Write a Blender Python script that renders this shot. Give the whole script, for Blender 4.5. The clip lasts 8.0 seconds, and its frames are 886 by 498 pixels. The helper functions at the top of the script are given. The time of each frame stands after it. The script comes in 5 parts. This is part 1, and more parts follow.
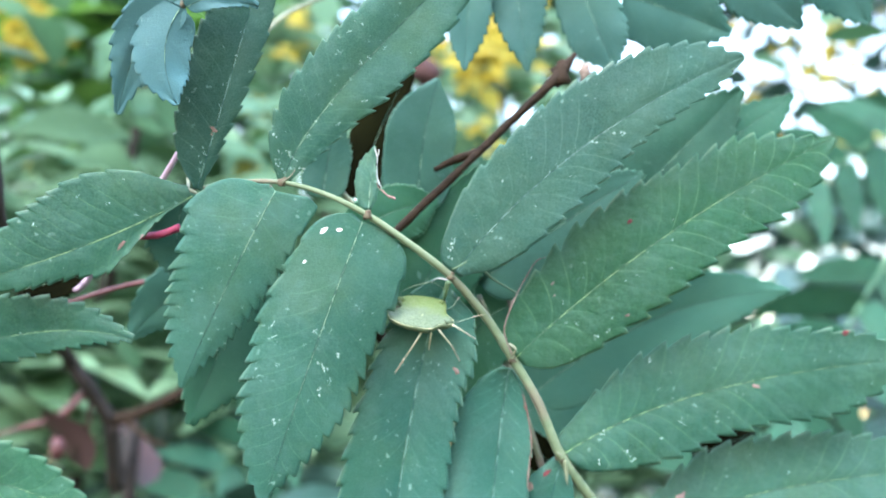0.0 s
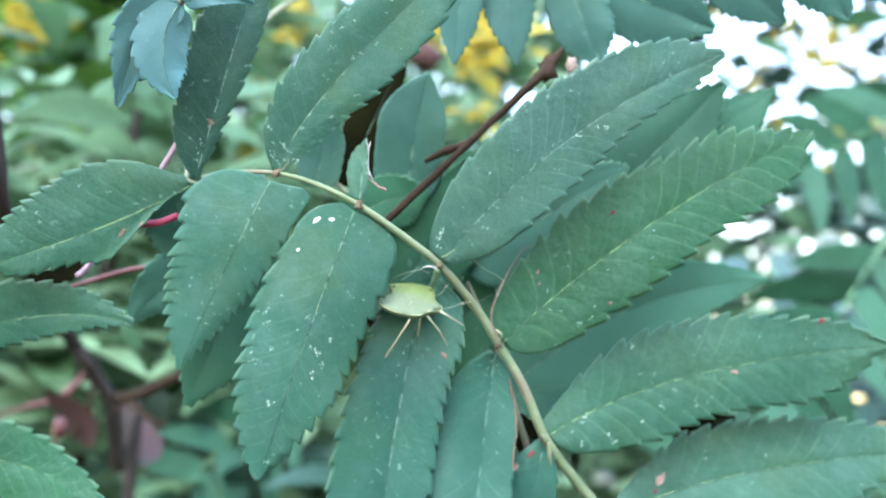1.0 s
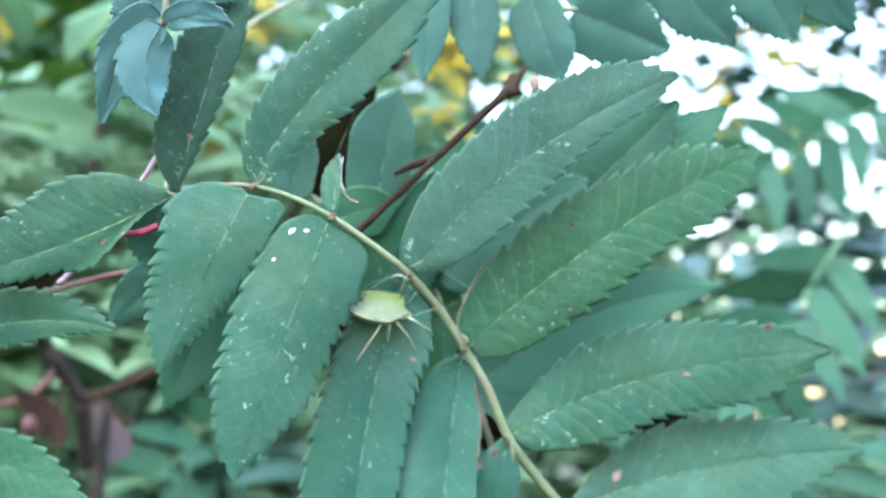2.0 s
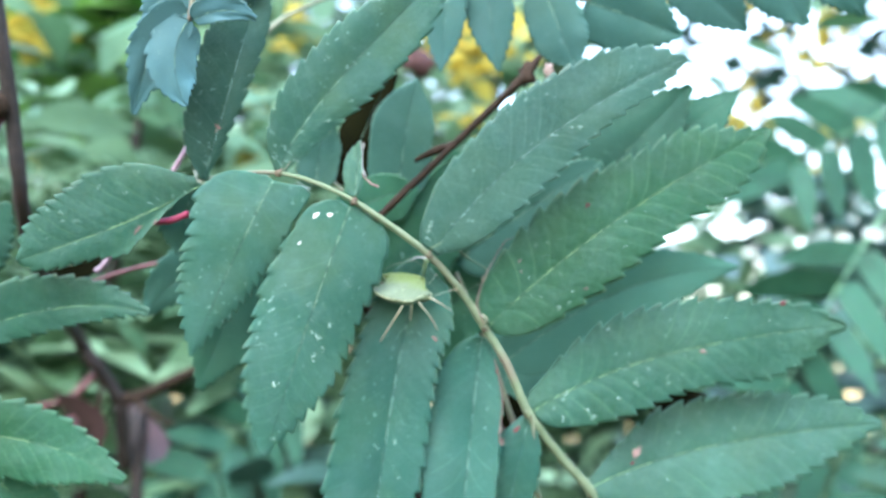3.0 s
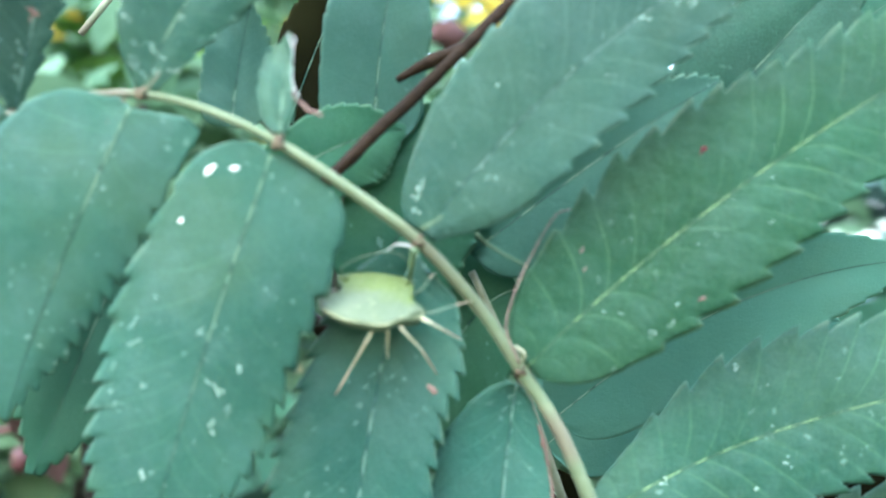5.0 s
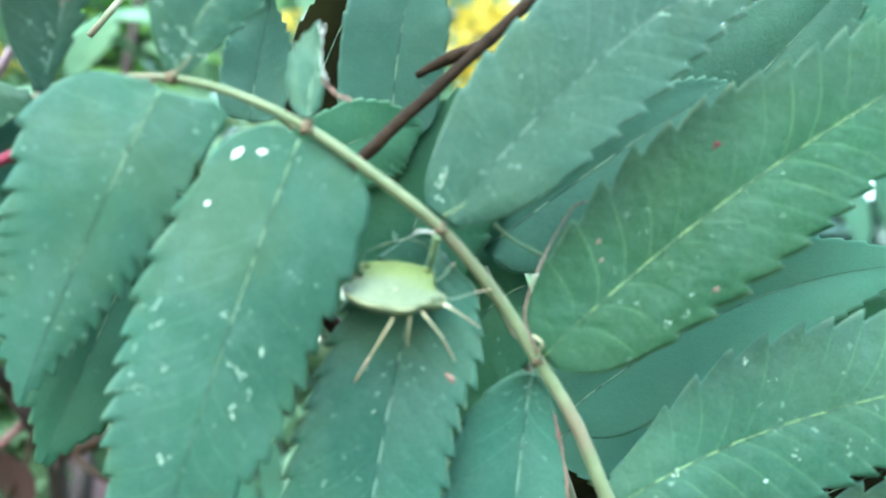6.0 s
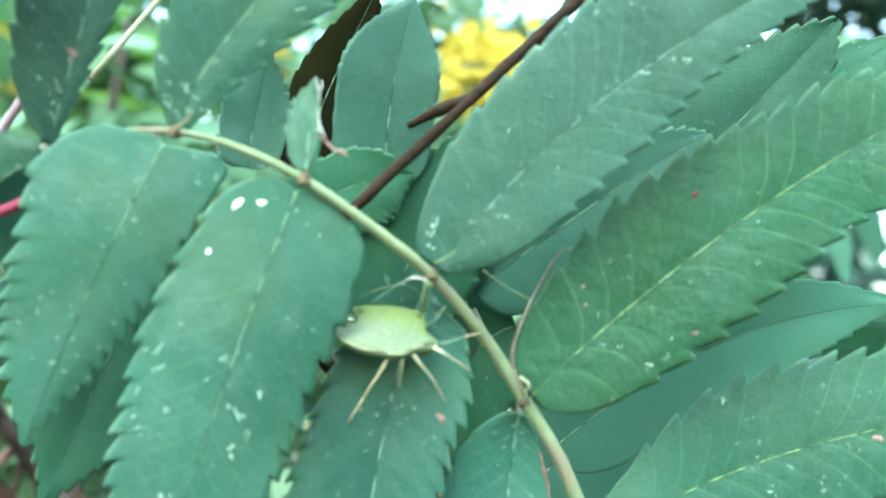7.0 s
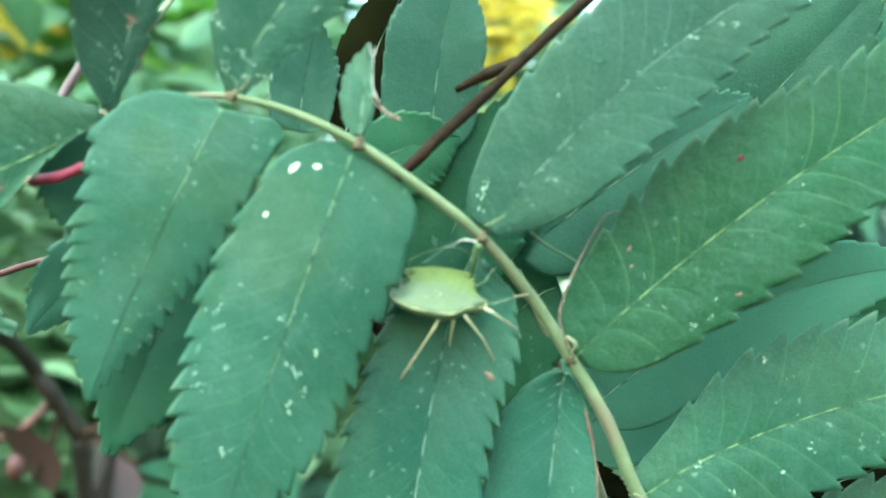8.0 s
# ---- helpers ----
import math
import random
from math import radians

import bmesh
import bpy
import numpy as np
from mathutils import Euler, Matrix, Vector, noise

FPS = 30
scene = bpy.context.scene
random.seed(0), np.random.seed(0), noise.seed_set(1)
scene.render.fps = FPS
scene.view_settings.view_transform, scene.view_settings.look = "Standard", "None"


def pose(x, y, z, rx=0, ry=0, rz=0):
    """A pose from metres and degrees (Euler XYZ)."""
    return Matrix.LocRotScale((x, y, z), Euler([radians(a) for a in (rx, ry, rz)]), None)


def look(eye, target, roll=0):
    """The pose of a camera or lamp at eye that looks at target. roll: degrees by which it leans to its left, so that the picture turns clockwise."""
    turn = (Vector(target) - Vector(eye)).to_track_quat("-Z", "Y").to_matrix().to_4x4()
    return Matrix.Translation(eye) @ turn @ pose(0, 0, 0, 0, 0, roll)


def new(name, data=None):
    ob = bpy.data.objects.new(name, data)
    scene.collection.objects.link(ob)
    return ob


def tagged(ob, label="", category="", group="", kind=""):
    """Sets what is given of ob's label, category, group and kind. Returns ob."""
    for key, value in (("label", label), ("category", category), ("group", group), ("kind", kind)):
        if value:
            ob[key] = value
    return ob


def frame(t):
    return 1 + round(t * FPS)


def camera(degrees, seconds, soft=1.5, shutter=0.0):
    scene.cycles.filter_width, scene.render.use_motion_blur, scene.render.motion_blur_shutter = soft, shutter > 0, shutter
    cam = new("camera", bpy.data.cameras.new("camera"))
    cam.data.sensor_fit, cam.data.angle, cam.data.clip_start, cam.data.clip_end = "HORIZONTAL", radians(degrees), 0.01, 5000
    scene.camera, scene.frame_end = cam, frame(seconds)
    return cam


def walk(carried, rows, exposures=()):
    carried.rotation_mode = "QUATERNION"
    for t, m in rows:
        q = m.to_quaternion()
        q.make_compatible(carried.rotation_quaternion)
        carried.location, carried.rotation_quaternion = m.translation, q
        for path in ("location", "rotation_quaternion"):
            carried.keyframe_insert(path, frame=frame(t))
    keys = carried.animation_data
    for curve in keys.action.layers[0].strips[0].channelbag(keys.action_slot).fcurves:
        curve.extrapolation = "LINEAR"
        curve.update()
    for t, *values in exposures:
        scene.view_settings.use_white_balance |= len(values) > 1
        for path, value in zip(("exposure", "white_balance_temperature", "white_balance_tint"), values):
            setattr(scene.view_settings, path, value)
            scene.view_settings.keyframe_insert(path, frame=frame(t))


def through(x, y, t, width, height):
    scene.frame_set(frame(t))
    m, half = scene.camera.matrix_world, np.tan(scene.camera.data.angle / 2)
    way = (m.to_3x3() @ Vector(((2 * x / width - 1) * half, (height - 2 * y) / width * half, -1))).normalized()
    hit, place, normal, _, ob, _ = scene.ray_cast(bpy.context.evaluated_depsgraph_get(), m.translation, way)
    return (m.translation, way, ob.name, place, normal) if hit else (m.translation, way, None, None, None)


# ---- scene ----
# A shield bug on the compound leaf of a rowan, seen close, before shrubs and trees.
# Millimetres are used for the near plants (mm), metres for the rest.

# camera and its path
cam = camera(48.83, 8.0, soft=1.6)
cam.data.dof.use_dof = True
cam.data.dof.focus_distance = 0.131
cam.data.dof.aperture_fstop = 20
PATH = [
    (0, 0.00000, 0.00000, 1.35000, 102.000, -0.000, 0.000),
    (0.2, 0.00044, 0.00074, 1.35081, 101.386, -0.378, -0.738),
    (0.5, 0.00016, 0.00171, 1.35115, 100.527, -0.293, -1.157),
    (0.7, 0.00112, 0.00035, 1.35067, 100.888, -0.415, -0.316),
    (1, 0.00208, -0.00556, 1.34993, 100.968, -0.344, 0.046),
    (1.2, 0.00298, -0.00786, 1.34907, 101.885, -0.456, 0.517),
    (1.5, 0.00435, -0.01171, 1.34893, 102.291, -0.814, -0.147),
    (1.7, 0.00269, -0.01268, 1.35039, 101.320, -0.441, -1.403),
    (2.8, 0.00084, -0.01807, 1.35107, 100.256, 0.031, -2.299),
    (3, 0.00385, -0.01890, 1.34480, 101.321, 0.449, 0.153),
    (3.2, 0.00495, -0.02206, 1.34493, 101.945, 0.601, 2.574),
    (3.5, -0.00515, 0.00401, 1.34871, 104.101, 1.611, 0.020),
    (3.8, -0.00060, 0.02244, 1.35946, 100.797, 0.527, -0.098),
    (4, 0.00200, 0.03074, 1.35829, 102.505, 0.821, -0.384),
    (4.2, 0.00267, 0.03834, 1.35807, 103.215, 0.907, -0.377),
    (4.5, 0.00772, 0.04805, 1.35883, 102.248, 0.800, 0.863),
    (4.7, 0.00909, 0.05425, 1.35929, 101.077, 0.497, 2.844),
    (5.8, 0.00055, 0.05622, 1.35251, 102.401, 0.348, 0.620),
    (6, 0.00170, 0.05518, 1.35241, 103.727, 0.284, 0.235),
    (6.2, 0.00090, 0.05402, 1.35450, 104.227, 0.206, -0.196),
    (6.5, 0.00117, 0.05344, 1.35438, 105.192, 0.251, 0.273),
    (7, 0.00123, 0.05035, 1.35398, 104.878, 0.373, -0.579),
    (7.5, -0.00013, 0.04906, 1.35330, 103.131, -0.280, -0.871),
    (7.7, -0.00034, 0.04764, 1.35349, 102.805, -0.334, 0.787),
    (8, -0.00213, 0.04799, 1.35386, 102.431, 0.092, 0.445),
]
EXPOSURES = [(0.0, 3.30, 5930, 18), (4.0, 3.33, 5800, 19), (6.0, 3.53, 5880, 5), (7.0, 3.53, 6080, -2), (8.0, 3.30, 6330, -12)]
walk(cam, [(t, pose(x, y, z, rx, ry, rz)) for t, x, y, z, rx, ry, rz in PATH], EXPOSURES)

# ---- light: bright hazy sky, a veiled sun high behind the viewer ----
world = bpy.data.worlds.new("sky")
scene.world = world
world.use_nodes = True
sky = world.node_tree.nodes.new("ShaderNodeTexSky")
sky.sky_type = "NISHITA"
sky.sun_disc = False
sky.sun_elevation = radians(52)
sky.sun_rotation = radians(199)
sky.air_density = 2.2
sky.dust_density = 2.0
world.node_tree.links.new(sky.outputs[0], world.node_tree.nodes["Background"].inputs[0])
world.node_tree.nodes["Background"].inputs[1].default_value = 0.15
sun = new("sun", bpy.data.lights.new("sun", "SUN"))
sun.data.energy = 0.8
sun.data.angle = radians(40)
sun.data.color = (1.0, 0.96, 0.9)
sun.matrix_basis = look((-0.7, -1.9, 4.2), (0, 0.15, 1.35))


# ---- materials ----
def material(name):
    m = bpy.data.materials.new(name)
    m.use_nodes = True
    m.node_tree.nodes.clear()
    return m, m.node_tree


class Net:
    """A short hand for building node trees."""

    def __init__(self, tree):
        self.tree = tree

    def node(self, kind):
        return self.tree.nodes.new(kind)

    def put(self, socket, value):
        if isinstance(value, bpy.types.NodeSocket):
            self.tree.links.new(value, socket)
        elif value is not None:
            if socket.type == "RGBA" and len(value) == 3:
                value = (*value, 1)
            socket.default_value = value

    def math(self, op, a, b=None):
        n = self.node("ShaderNodeMath")
        n.operation = op
        self.put(n.inputs[0], a)
        if b is not None:
            self.put(n.inputs[1], b)
        return n.outputs[0]

    def span(self, v, lo, hi, to_lo=0.0, to_hi=1.0):
        n = self.node("ShaderNodeMapRange")
        n.interpolation_type = "SMOOTHSTEP"
        self.put(n.inputs[0], v)
        for i, x in enumerate((lo, hi, to_lo, to_hi)):
            self.put(n.inputs[i + 1], x)
        return n.outputs[0]

    def noise(self, scale, detail=3.0, rough=0.55, where=None):
        n = self.node("ShaderNodeTexNoise")
        n.inputs["Scale"].default_value = scale
        n.inputs["Detail"].default_value = detail
        n.inputs["Roughness"].default_value = rough
        self.put(n.inputs["Vector"], where or self.coords())
        return n.outputs[0]

    def cells(self, scale, feature="DISTANCE_TO_EDGE"):
        n = self.node("ShaderNodeTexVoronoi")
        n.feature = feature
        n.inputs["Scale"].default_value = scale
        self.put(n.inputs["Vector"], self.coords())
        return n.outputs[0]

    def coords(self):
        return self.node("ShaderNodeTexCoord").outputs["Object"]

    def mix(self, f, a, b):
        n = self.node("ShaderNodeMix")
        n.data_type = "RGBA"
        self.put(n.inputs[0], f)
        self.put(n.inputs[6], a)
        self.put(n.inputs[7], b)
        return n.outputs[2]

    def bump(self, height, depth, strength=1.0):
        n = self.node("ShaderNodeBump")
        n.inputs["Distance"].default_value = depth
        n.inputs["Strength"].default_value = strength
        self.put(n.inputs["Height"], height)
        return n.outputs[0]

    def surface(self, colour, rough, normal=None, through=0.0, glow=None, gloss=0.5, metal=0.0):
        p = self.node("ShaderNodeBsdfPrincipled")
        self.put(p.inputs["Base Color"], colour)
        self.put(p.inputs["Roughness"], rough)
        self.put(p.inputs["Normal"], normal)
        p.inputs["Specular IOR Level"].default_value = gloss
        p.inputs["Metallic"].default_value = metal
        out = p.outputs[0]
        if through:
            t = self.node("ShaderNodeBsdfTranslucent")
            self.put(t.inputs[0], glow or colour)
            m = self.node("ShaderNodeMixShader")
            m.inputs[0].default_value = through
            self.put(m.inputs[1], out)
            self.put(m.inputs[2], t.outputs[0])
            out = m.outputs[0]
        self.put(self.node("ShaderNodeOutputMaterial").inputs[0], out)


def leaf_material(name, dark, light, vein, through=0.26, rough=0.42, speck=1.0, gloss=0.5, veins=0.42, relief=0.16):
    """A leaflet: midrib, side veins and a fine net between them, pale specks and blotches."""
    m, tree = material(name)
    n = Net(tree)
    parts = n.node("ShaderNodeSeparateXYZ")
    n.put(parts.inputs[0], n.node("ShaderNodeUVMap").outputs[0])
    along, across = parts.outputs[0], parts.outputs[1]
    side = n.math("ABSOLUTE", n.math("SUBTRACT", n.math("MULTIPLY", across, 2.0), 1.0))
    bend = n.math("MULTIPLY", n.math("POWER", n.math("SUBTRACT", 1.0, side), 5.0), 0.55)
    wave = n.math("PINGPONG", n.math("ADD", n.math("ADD", along, bend), n.math("MULTIPLY", n.noise(160, 2), 0.22)), 0.5)
    ribs = n.math("MULTIPLY", n.span(wave, 0.0, 0.05, 1.0, 0.0), n.span(side, 0.55, 1.0, 1.0, 0.25))
    groove = n.math("MULTIPLY", n.span(wave, 0.0, 0.12, 1.0, 0.0), n.span(side, 0.25, 0.7, 1.0, 0.15))
    midrib = n.span(side, 0.01, 0.035, 1.0, 0.0)
    net = n.span(n.cells(2600), 0.0, 0.14, 1.0, 0.0)
    pebble = n.noise(1400, 3)
    big = n.noise(55, 3)
    who = n.node("ShaderNodeObjectInfo").outputs["Random"]
    colour = n.mix(n.span(n.math("ADD", big, n.math("MULTIPLY", n.math("SUBTRACT", who, 0.5), 0.35)), 0.3, 0.75), dark, light)
    warm = n.math("MULTIPLY", n.span(n.noise(85, 3), 0.44, 0.66), 0.42 * speck)
    colour = n.mix(warm, colour, tuple(min(1.0, c * k) for c, k in zip(light, (1.75, 1.0, 0.66))))
    colour = n.mix(n.math("MULTIPLY", net, 0.12), colour, vein)
    patch = n.span(n.noise(70, 2), 0.35, 0.65)
    colour = n.mix(n.math("MULTIPLY", n.math("MULTIPLY", ribs, patch), veins), colour, vein)
    # darker line along the midrib: the crease's shade put into the colour
    colour = n.mix(n.math("MULTIPLY", midrib, 0.45), colour, tuple(c * 0.5 for c in dark))
    margin = n.math("MULTIPLY", n.span(side, 0.955, 1.0), n.span(n.noise(240, 2), 0.42, 0.6))
    colour = n.mix(n.math("MULTIPLY", margin, 0.2), colour, (0.22, 0.29, 0.18))
    specks = n.math("MULTIPLY", n.span(n.noise(900, 2), 0.66, 0.70), n.span(n.noise(95, 2), 0.5, 0.64))
    colour = n.mix(n.math("MULTIPLY", specks, 0.6 * speck), colour, (0.22, 0.34, 0.29))
    film = n.math("ADD", n.math("MULTIPLY", n.span(n.noise(120, 4), 0.4, 0.72), 0.7), n.math("MULTIPLY", n.span(n.noise(420, 3), 0.45, 0.7), 0.45))
    colour = n.mix(n.math("MULTIPLY", film, 0.27 * speck), colour, (0.085, 0.165, 0.155))
    quilt = n.span(n.cells(620, "SMOOTH_F1"), 0.1, 0.75, 1.0, 0.0)
    height = n.math("SUBTRACT", n.math("ADD", n.math("MULTIPLY", pebble, 0.45 + relief * 3), n.math("MULTIPLY", quilt, relief * 3.2)), n.math("ADD", n.math("MULTIPLY", groove, relief), n.math("MULTIPLY", net, 0.15)))
    roughness = n.span(n.noise(130, 3), 0.3, 0.7, rough - 0.08, rough + 0.12)
    n.surface(colour, roughness, n.bump(height, 0.00022, 0.6), through, n.mix(0.35, colour, (0.12, 0.26, 0.04)), gloss)
    return m


def plain_leaf(name, dark, light, through=0.3, rough=0.5, scale=9.0):
    """A leaf of the shrubs and trees behind."""
    m, tree = material(name)
    n = Net(tree)
    isle = n.math("FRACT", n.math("ADD", n.node("ShaderNodeNewGeometry").outputs["Random Per Island"], n.node("ShaderNodeObjectInfo").outputs["Random"]))
    grain = n.noise(scale * 12, 3)
    f = n.math("ADD", n.math("MULTIPLY", isle, 0.75), n.math("MULTIPLY", n.math("SUBTRACT", grain, 0.5), 0.5))
    colour = n.mix(n.span(f, 0.05, 0.8), dark, light)
    n.surface(colour, rough, n.bump(n.noise(260, 3), 0.0004, 0.5), through, colour)
    return m


def wood(name, dark, light, scale=400.0, rough=0.75, depth=0.0003, streak=None, gloss=0.2):
    m, tree = material(name)
    n = Net(tree)
    f = n.math("ADD", n.math("MULTIPLY", n.noise(scale, 4), 0.6), n.math("MULTIPLY", n.noise(scale * 0.12, 2), 0.5))
    colour = n.mix(n.span(f, 0.35, 0.75), dark, light)
    if streak:
        colour = n.mix(n.span(n.noise(scale * 0.2, 2), 0.5, 0.7), colour, streak)
    n.surface(colour, rough, n.bump(n.noise(scale * 2.5, 3), depth, 0.7), gloss=gloss)
    return m


def midrib_material(name, groove, pale, reach):
    """A midrib: pale dashes towards the base, and towards the tip a colour standing for a shaded groove."""
    m, tree = material(name)
    n = Net(tree)
    parts = n.node("ShaderNodeSeparateXYZ")
    n.put(parts.inputs[0], n.node("ShaderNodeUVMap").outputs[0])
    dash = n.span(n.noise(480, 2), 0.40, 0.58)
    f = n.math("MULTIPLY", dash, n.span(parts.outputs[0], reach - 0.25, reach + 0.2, 1.0, 0.0))
    n.surface(n.mix(f, groove, pale), 0.6, n.bump(n.noise(900, 2), 0.0001, 0.6), gloss=0.2)
    return m


LEAF = leaf_material("rowan_leaf", (0.0125, 0.060, 0.046), (0.0195, 0.082, 0.062), (0.12, 0.27, 0.16), gloss=0.24, rough=0.55, veins=0.2, relief=0.05)
LEAF_VEINED = leaf_material("rowan_leaf_veined", (0.0085, 0.045, 0.032), (0.0140, 0.066, 0.045), (0.10, 0.23, 0.10), gloss=0.22, rough=0.52, veins=0.36, relief=0.17, speck=0.6)
LEAF_DEEP = leaf_material("rowan_leaf_deep_green", (0.0066, 0.043, 0.022), (0.0108, 0.064, 0.034), (0.09, 0.20, 0.09), gloss=0.2, rough=0.55, veins=0.46, relief=0.2, speck=0.5)
LEAF_TEAL = leaf_material("rowan_leaf_teal", (0.0088, 0.041, 0.032), (0.0138, 0.060, 0.047), (0.14, 0.26, 0.20), gloss=0.22, rough=0.5, veins=0.25, relief=0.10, speck=0.65)
LEAF_PALE = leaf_material("rowan_leaf_pale", (0.018, 0.072, 0.056), (0.028, 0.100, 0.078), (0.09, 0.18, 0.14), 0.36, gloss=0.2, rough=0.6, veins=0.15, relief=0.03, speck=0.5)
LEAF_SHEEN = leaf_material("rowan_leaf_glossy", (0.0110, 0.060, 0.048), (0.0170, 0.085, 0.068), (0.11, 0.24, 0.17), gloss=0.3, rough=0.42, veins=0.3, relief=0.08, speck=0.7)
# darkened copy: distant leaves, and near ones whose shade is in the colour
LEAF_FAR_SHADED = leaf_material("rowan_leaf_far_and_shaded", (0.006, 0.034, 0.021), (0.012, 0.056, 0.034), (0.04, 0.12, 0.08), 0.1, 0.6, 0.15, 0.15, veins=0.1, relief=0.03)
LEAF_BLUE = leaf_material("rowan_leaf_bluish", (0.028, 0.084, 0.100), (0.040, 0.112, 0.130), (0.06, 0.14, 0.14), 0.12, 0.6, 0.3, 0.2, veins=0.2, relief=0.05)
LEAF_BACK = leaf_material("rowan_leaf_shaded", (0.012, 0.068, 0.038), (0.022, 0.104, 0.060), (0.07, 0.19, 0.11), 0.38, 0.6, 0.5, 0.2, veins=0.15, relief=0.03)
LEAF_TOP = leaf_material("rowan_leaf_blue_green", (0.016, 0.064, 0.057), (0.024, 0.088, 0.078), (0.08, 0.16, 0.14), 0.3, gloss=0.2, rough=0.6, veins=0.12, relief=0.02, speck=0.4)
# colour raised to make up for the shade these leaflets lie in
LEAF_LIFTED = leaf_material("rowan_leaf_lifted", (0.034, 0.112, 0.084), (0.048, 0.142, 0.106), (0.09, 0.19, 0.14), 0.35, gloss=0.1, rough=0.75, veins=0.1, relief=0.02, speck=0.3)
SHRUB = plain_leaf("shrub_leaf", (0.030, 0.074, 0.030), (0.135, 0.240, 0.140), 0.4)
# dark leaf of three shrubs; in the low one its colour stands for shade
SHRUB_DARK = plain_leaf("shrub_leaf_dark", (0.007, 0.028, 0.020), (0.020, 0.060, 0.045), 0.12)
TREE_LEAF = plain_leaf("tree_leaf", (0.010, 0.036, 0.018), (0.032, 0.082, 0.042), 0.3)
# bright yellow leaf colour, standing in for sunlight on the foliage behind
YELLOW_LEAF = plain_leaf("yellow_leaf", (0.24, 0.19, 0.02), (0.50, 0.42, 0.08), 0.5)
MINT_LEAF = plain_leaf("mint_leaf", (0.10, 0.21, 0.125), (0.17, 0.30, 0.20), 0.45)
LIME_LEAF = plain_leaf("lime_leaf", (0.05, 0.14, 0.02), (0.12, 0.24, 0.05), 0.5)
RACHIS = wood("rachis", (0.070, 0.102, 0.058), (0.115, 0.148, 0.094), 350, 0.65, 0.00015, (0.105, 0.100, 0.074), 0.15)
GREEN_THREAD = wood("green_thread", (0.035, 0.075, 0.040), (0.075, 0.12, 0.065), 500, 0.6, 0.0001)
NODE = wood("node", (0.035, 0.030, 0.020), (0.10, 0.085, 0.060), 900, 0.75, 0.0002, None, 0.1)
MIDRIB_FAINT = midrib_material("midrib_faint", (0.010, 0.046, 0.034), (0.13, 0.22, 0.14), 0.6)
MIDRIB_YELLOW = midrib_material("midrib_yellow", (0.018, 0.056, 0.026), (0.14, 0.24, 0.10), 0.8)
MIDRIB_PALE = midrib_material("midrib_pale", (0.012, 0.056, 0.048), (0.12, 0.21, 0.175), 0.95)
MIDRIB = wood("midrib", (0.010, 0.045, 0.028), (0.10, 0.22, 0.12), 260, 0.55, 0.0001, (0.012, 0.050, 0.030))
BARK = wood("bark", (0.007, 0.006, 0.005), (0.020, 0.015, 0.013), 500, 0.75, 0.0003, (0.016, 0.010, 0.009))
TWIG_DARK = wood("dark_twig", (0.008, 0.0055, 0.003), (0.021, 0.014, 0.009), 700, 0.75, 0.0003, None, 0.08)
PINK_STEM = wood("pink_stem", (0.105, 0.008, 0.028), (0.165, 0.030, 0.055), 500, 0.55, 0.0001)
ROSE_STEM = wood("rose_stem", (0.032, 0.011, 0.012), (0.070, 0.028, 0.028), 500, 0.5, 0.0001)
LILAC_STEM = wood("lilac_stem", (0.12, 0.085, 0.11), (0.24, 0.19, 0.23), 500, 0.5, 0.0001)
PALE_STEM = wood("pale_stem", (0.075, 0.095, 0.055), (0.135, 0.15, 0.105), 500, 0.6, 0.0001, (0.13, 0.105, 0.09))
DRY = wood("dry_tissue", (0.07, 0.05, 0.042), (0.20, 0.165, 0.14), 1500, 0.8, 0.0002)
DRY_PINK = wood("pinkish_scar", (0.085, 0.055, 0.048), (0.17, 0.125, 0.11), 1500, 0.7, 0.0001, None, 0.1)
RED_SPOT = wood("red_spot", (0.055, 0.012, 0.016), (0.105, 0.034, 0.036), 1800, 0.7, 0.0001, None, 0.1)
WHITE = wood("white_crumb", (0.40, 0.44, 0.43), (0.62, 0.65, 0.64), 1800, 0.8, 0.0001)
PALE_EDGE = wood("pale_dry_edge", (0.16, 0.20, 0.19), (0.30, 0.32, 0.31), 1800, 0.8, 0.0001)
PALE_SPOT = wood("pale_scar_and_sheen", (0.11, 0.20, 0.165), (0.26, 0.36, 0.31), 2500, 0.8, 0.0001)
BROWN_BERRY = wood("withered_berry", (0.020, 0.008, 0.009), (0.045, 0.022, 0.020), 300, 0.8, 0.0003)
BROWN_LEAF = plain_leaf("brown_leaf", (0.024, 0.010, 0.010), (0.045, 0.020, 0.019), 0.15)
# near-black olive leaflet: the shade in gaps between leaves is put into its colour
LEAF_GAP_SHADE = wood("gap_shade_leaf", (0.0015, 0.0020, 0.0005), (0.0050, 0.0058, 0.0014), 60, 0.9, 0.0001, None, 0.03)
SOIL = wood("soil", (0.020, 0.022, 0.012), (0.045, 0.050, 0.024), 8, 0.9, 0.01, (0.024, 0.055, 0.018))


# ---- building helpers ----
def mm(p):
    return Vector(p) * 0.001


def part(name, bm, mat, parent, label=""):
    """Links a bmesh, given in world metres, as one mesh under parent."""
    base = parent.matrix_world.translation if parent.parent is None else parent.parent.matrix_world.translation
    if parent.parent is not None and parent.parent.parent is not None:
        base = parent.parent.parent.matrix_world.translation
    bmesh.ops.translate(bm, vec=-base, verts=bm.verts)
    me = bpy.data.meshes.new(name)
    bm.to_mesh(me)
    bm.free()
    me.materials.append(mat)
    me.shade_smooth()
    ob = new(name, me)
    ob.parent = parent
    return tagged(ob, label)


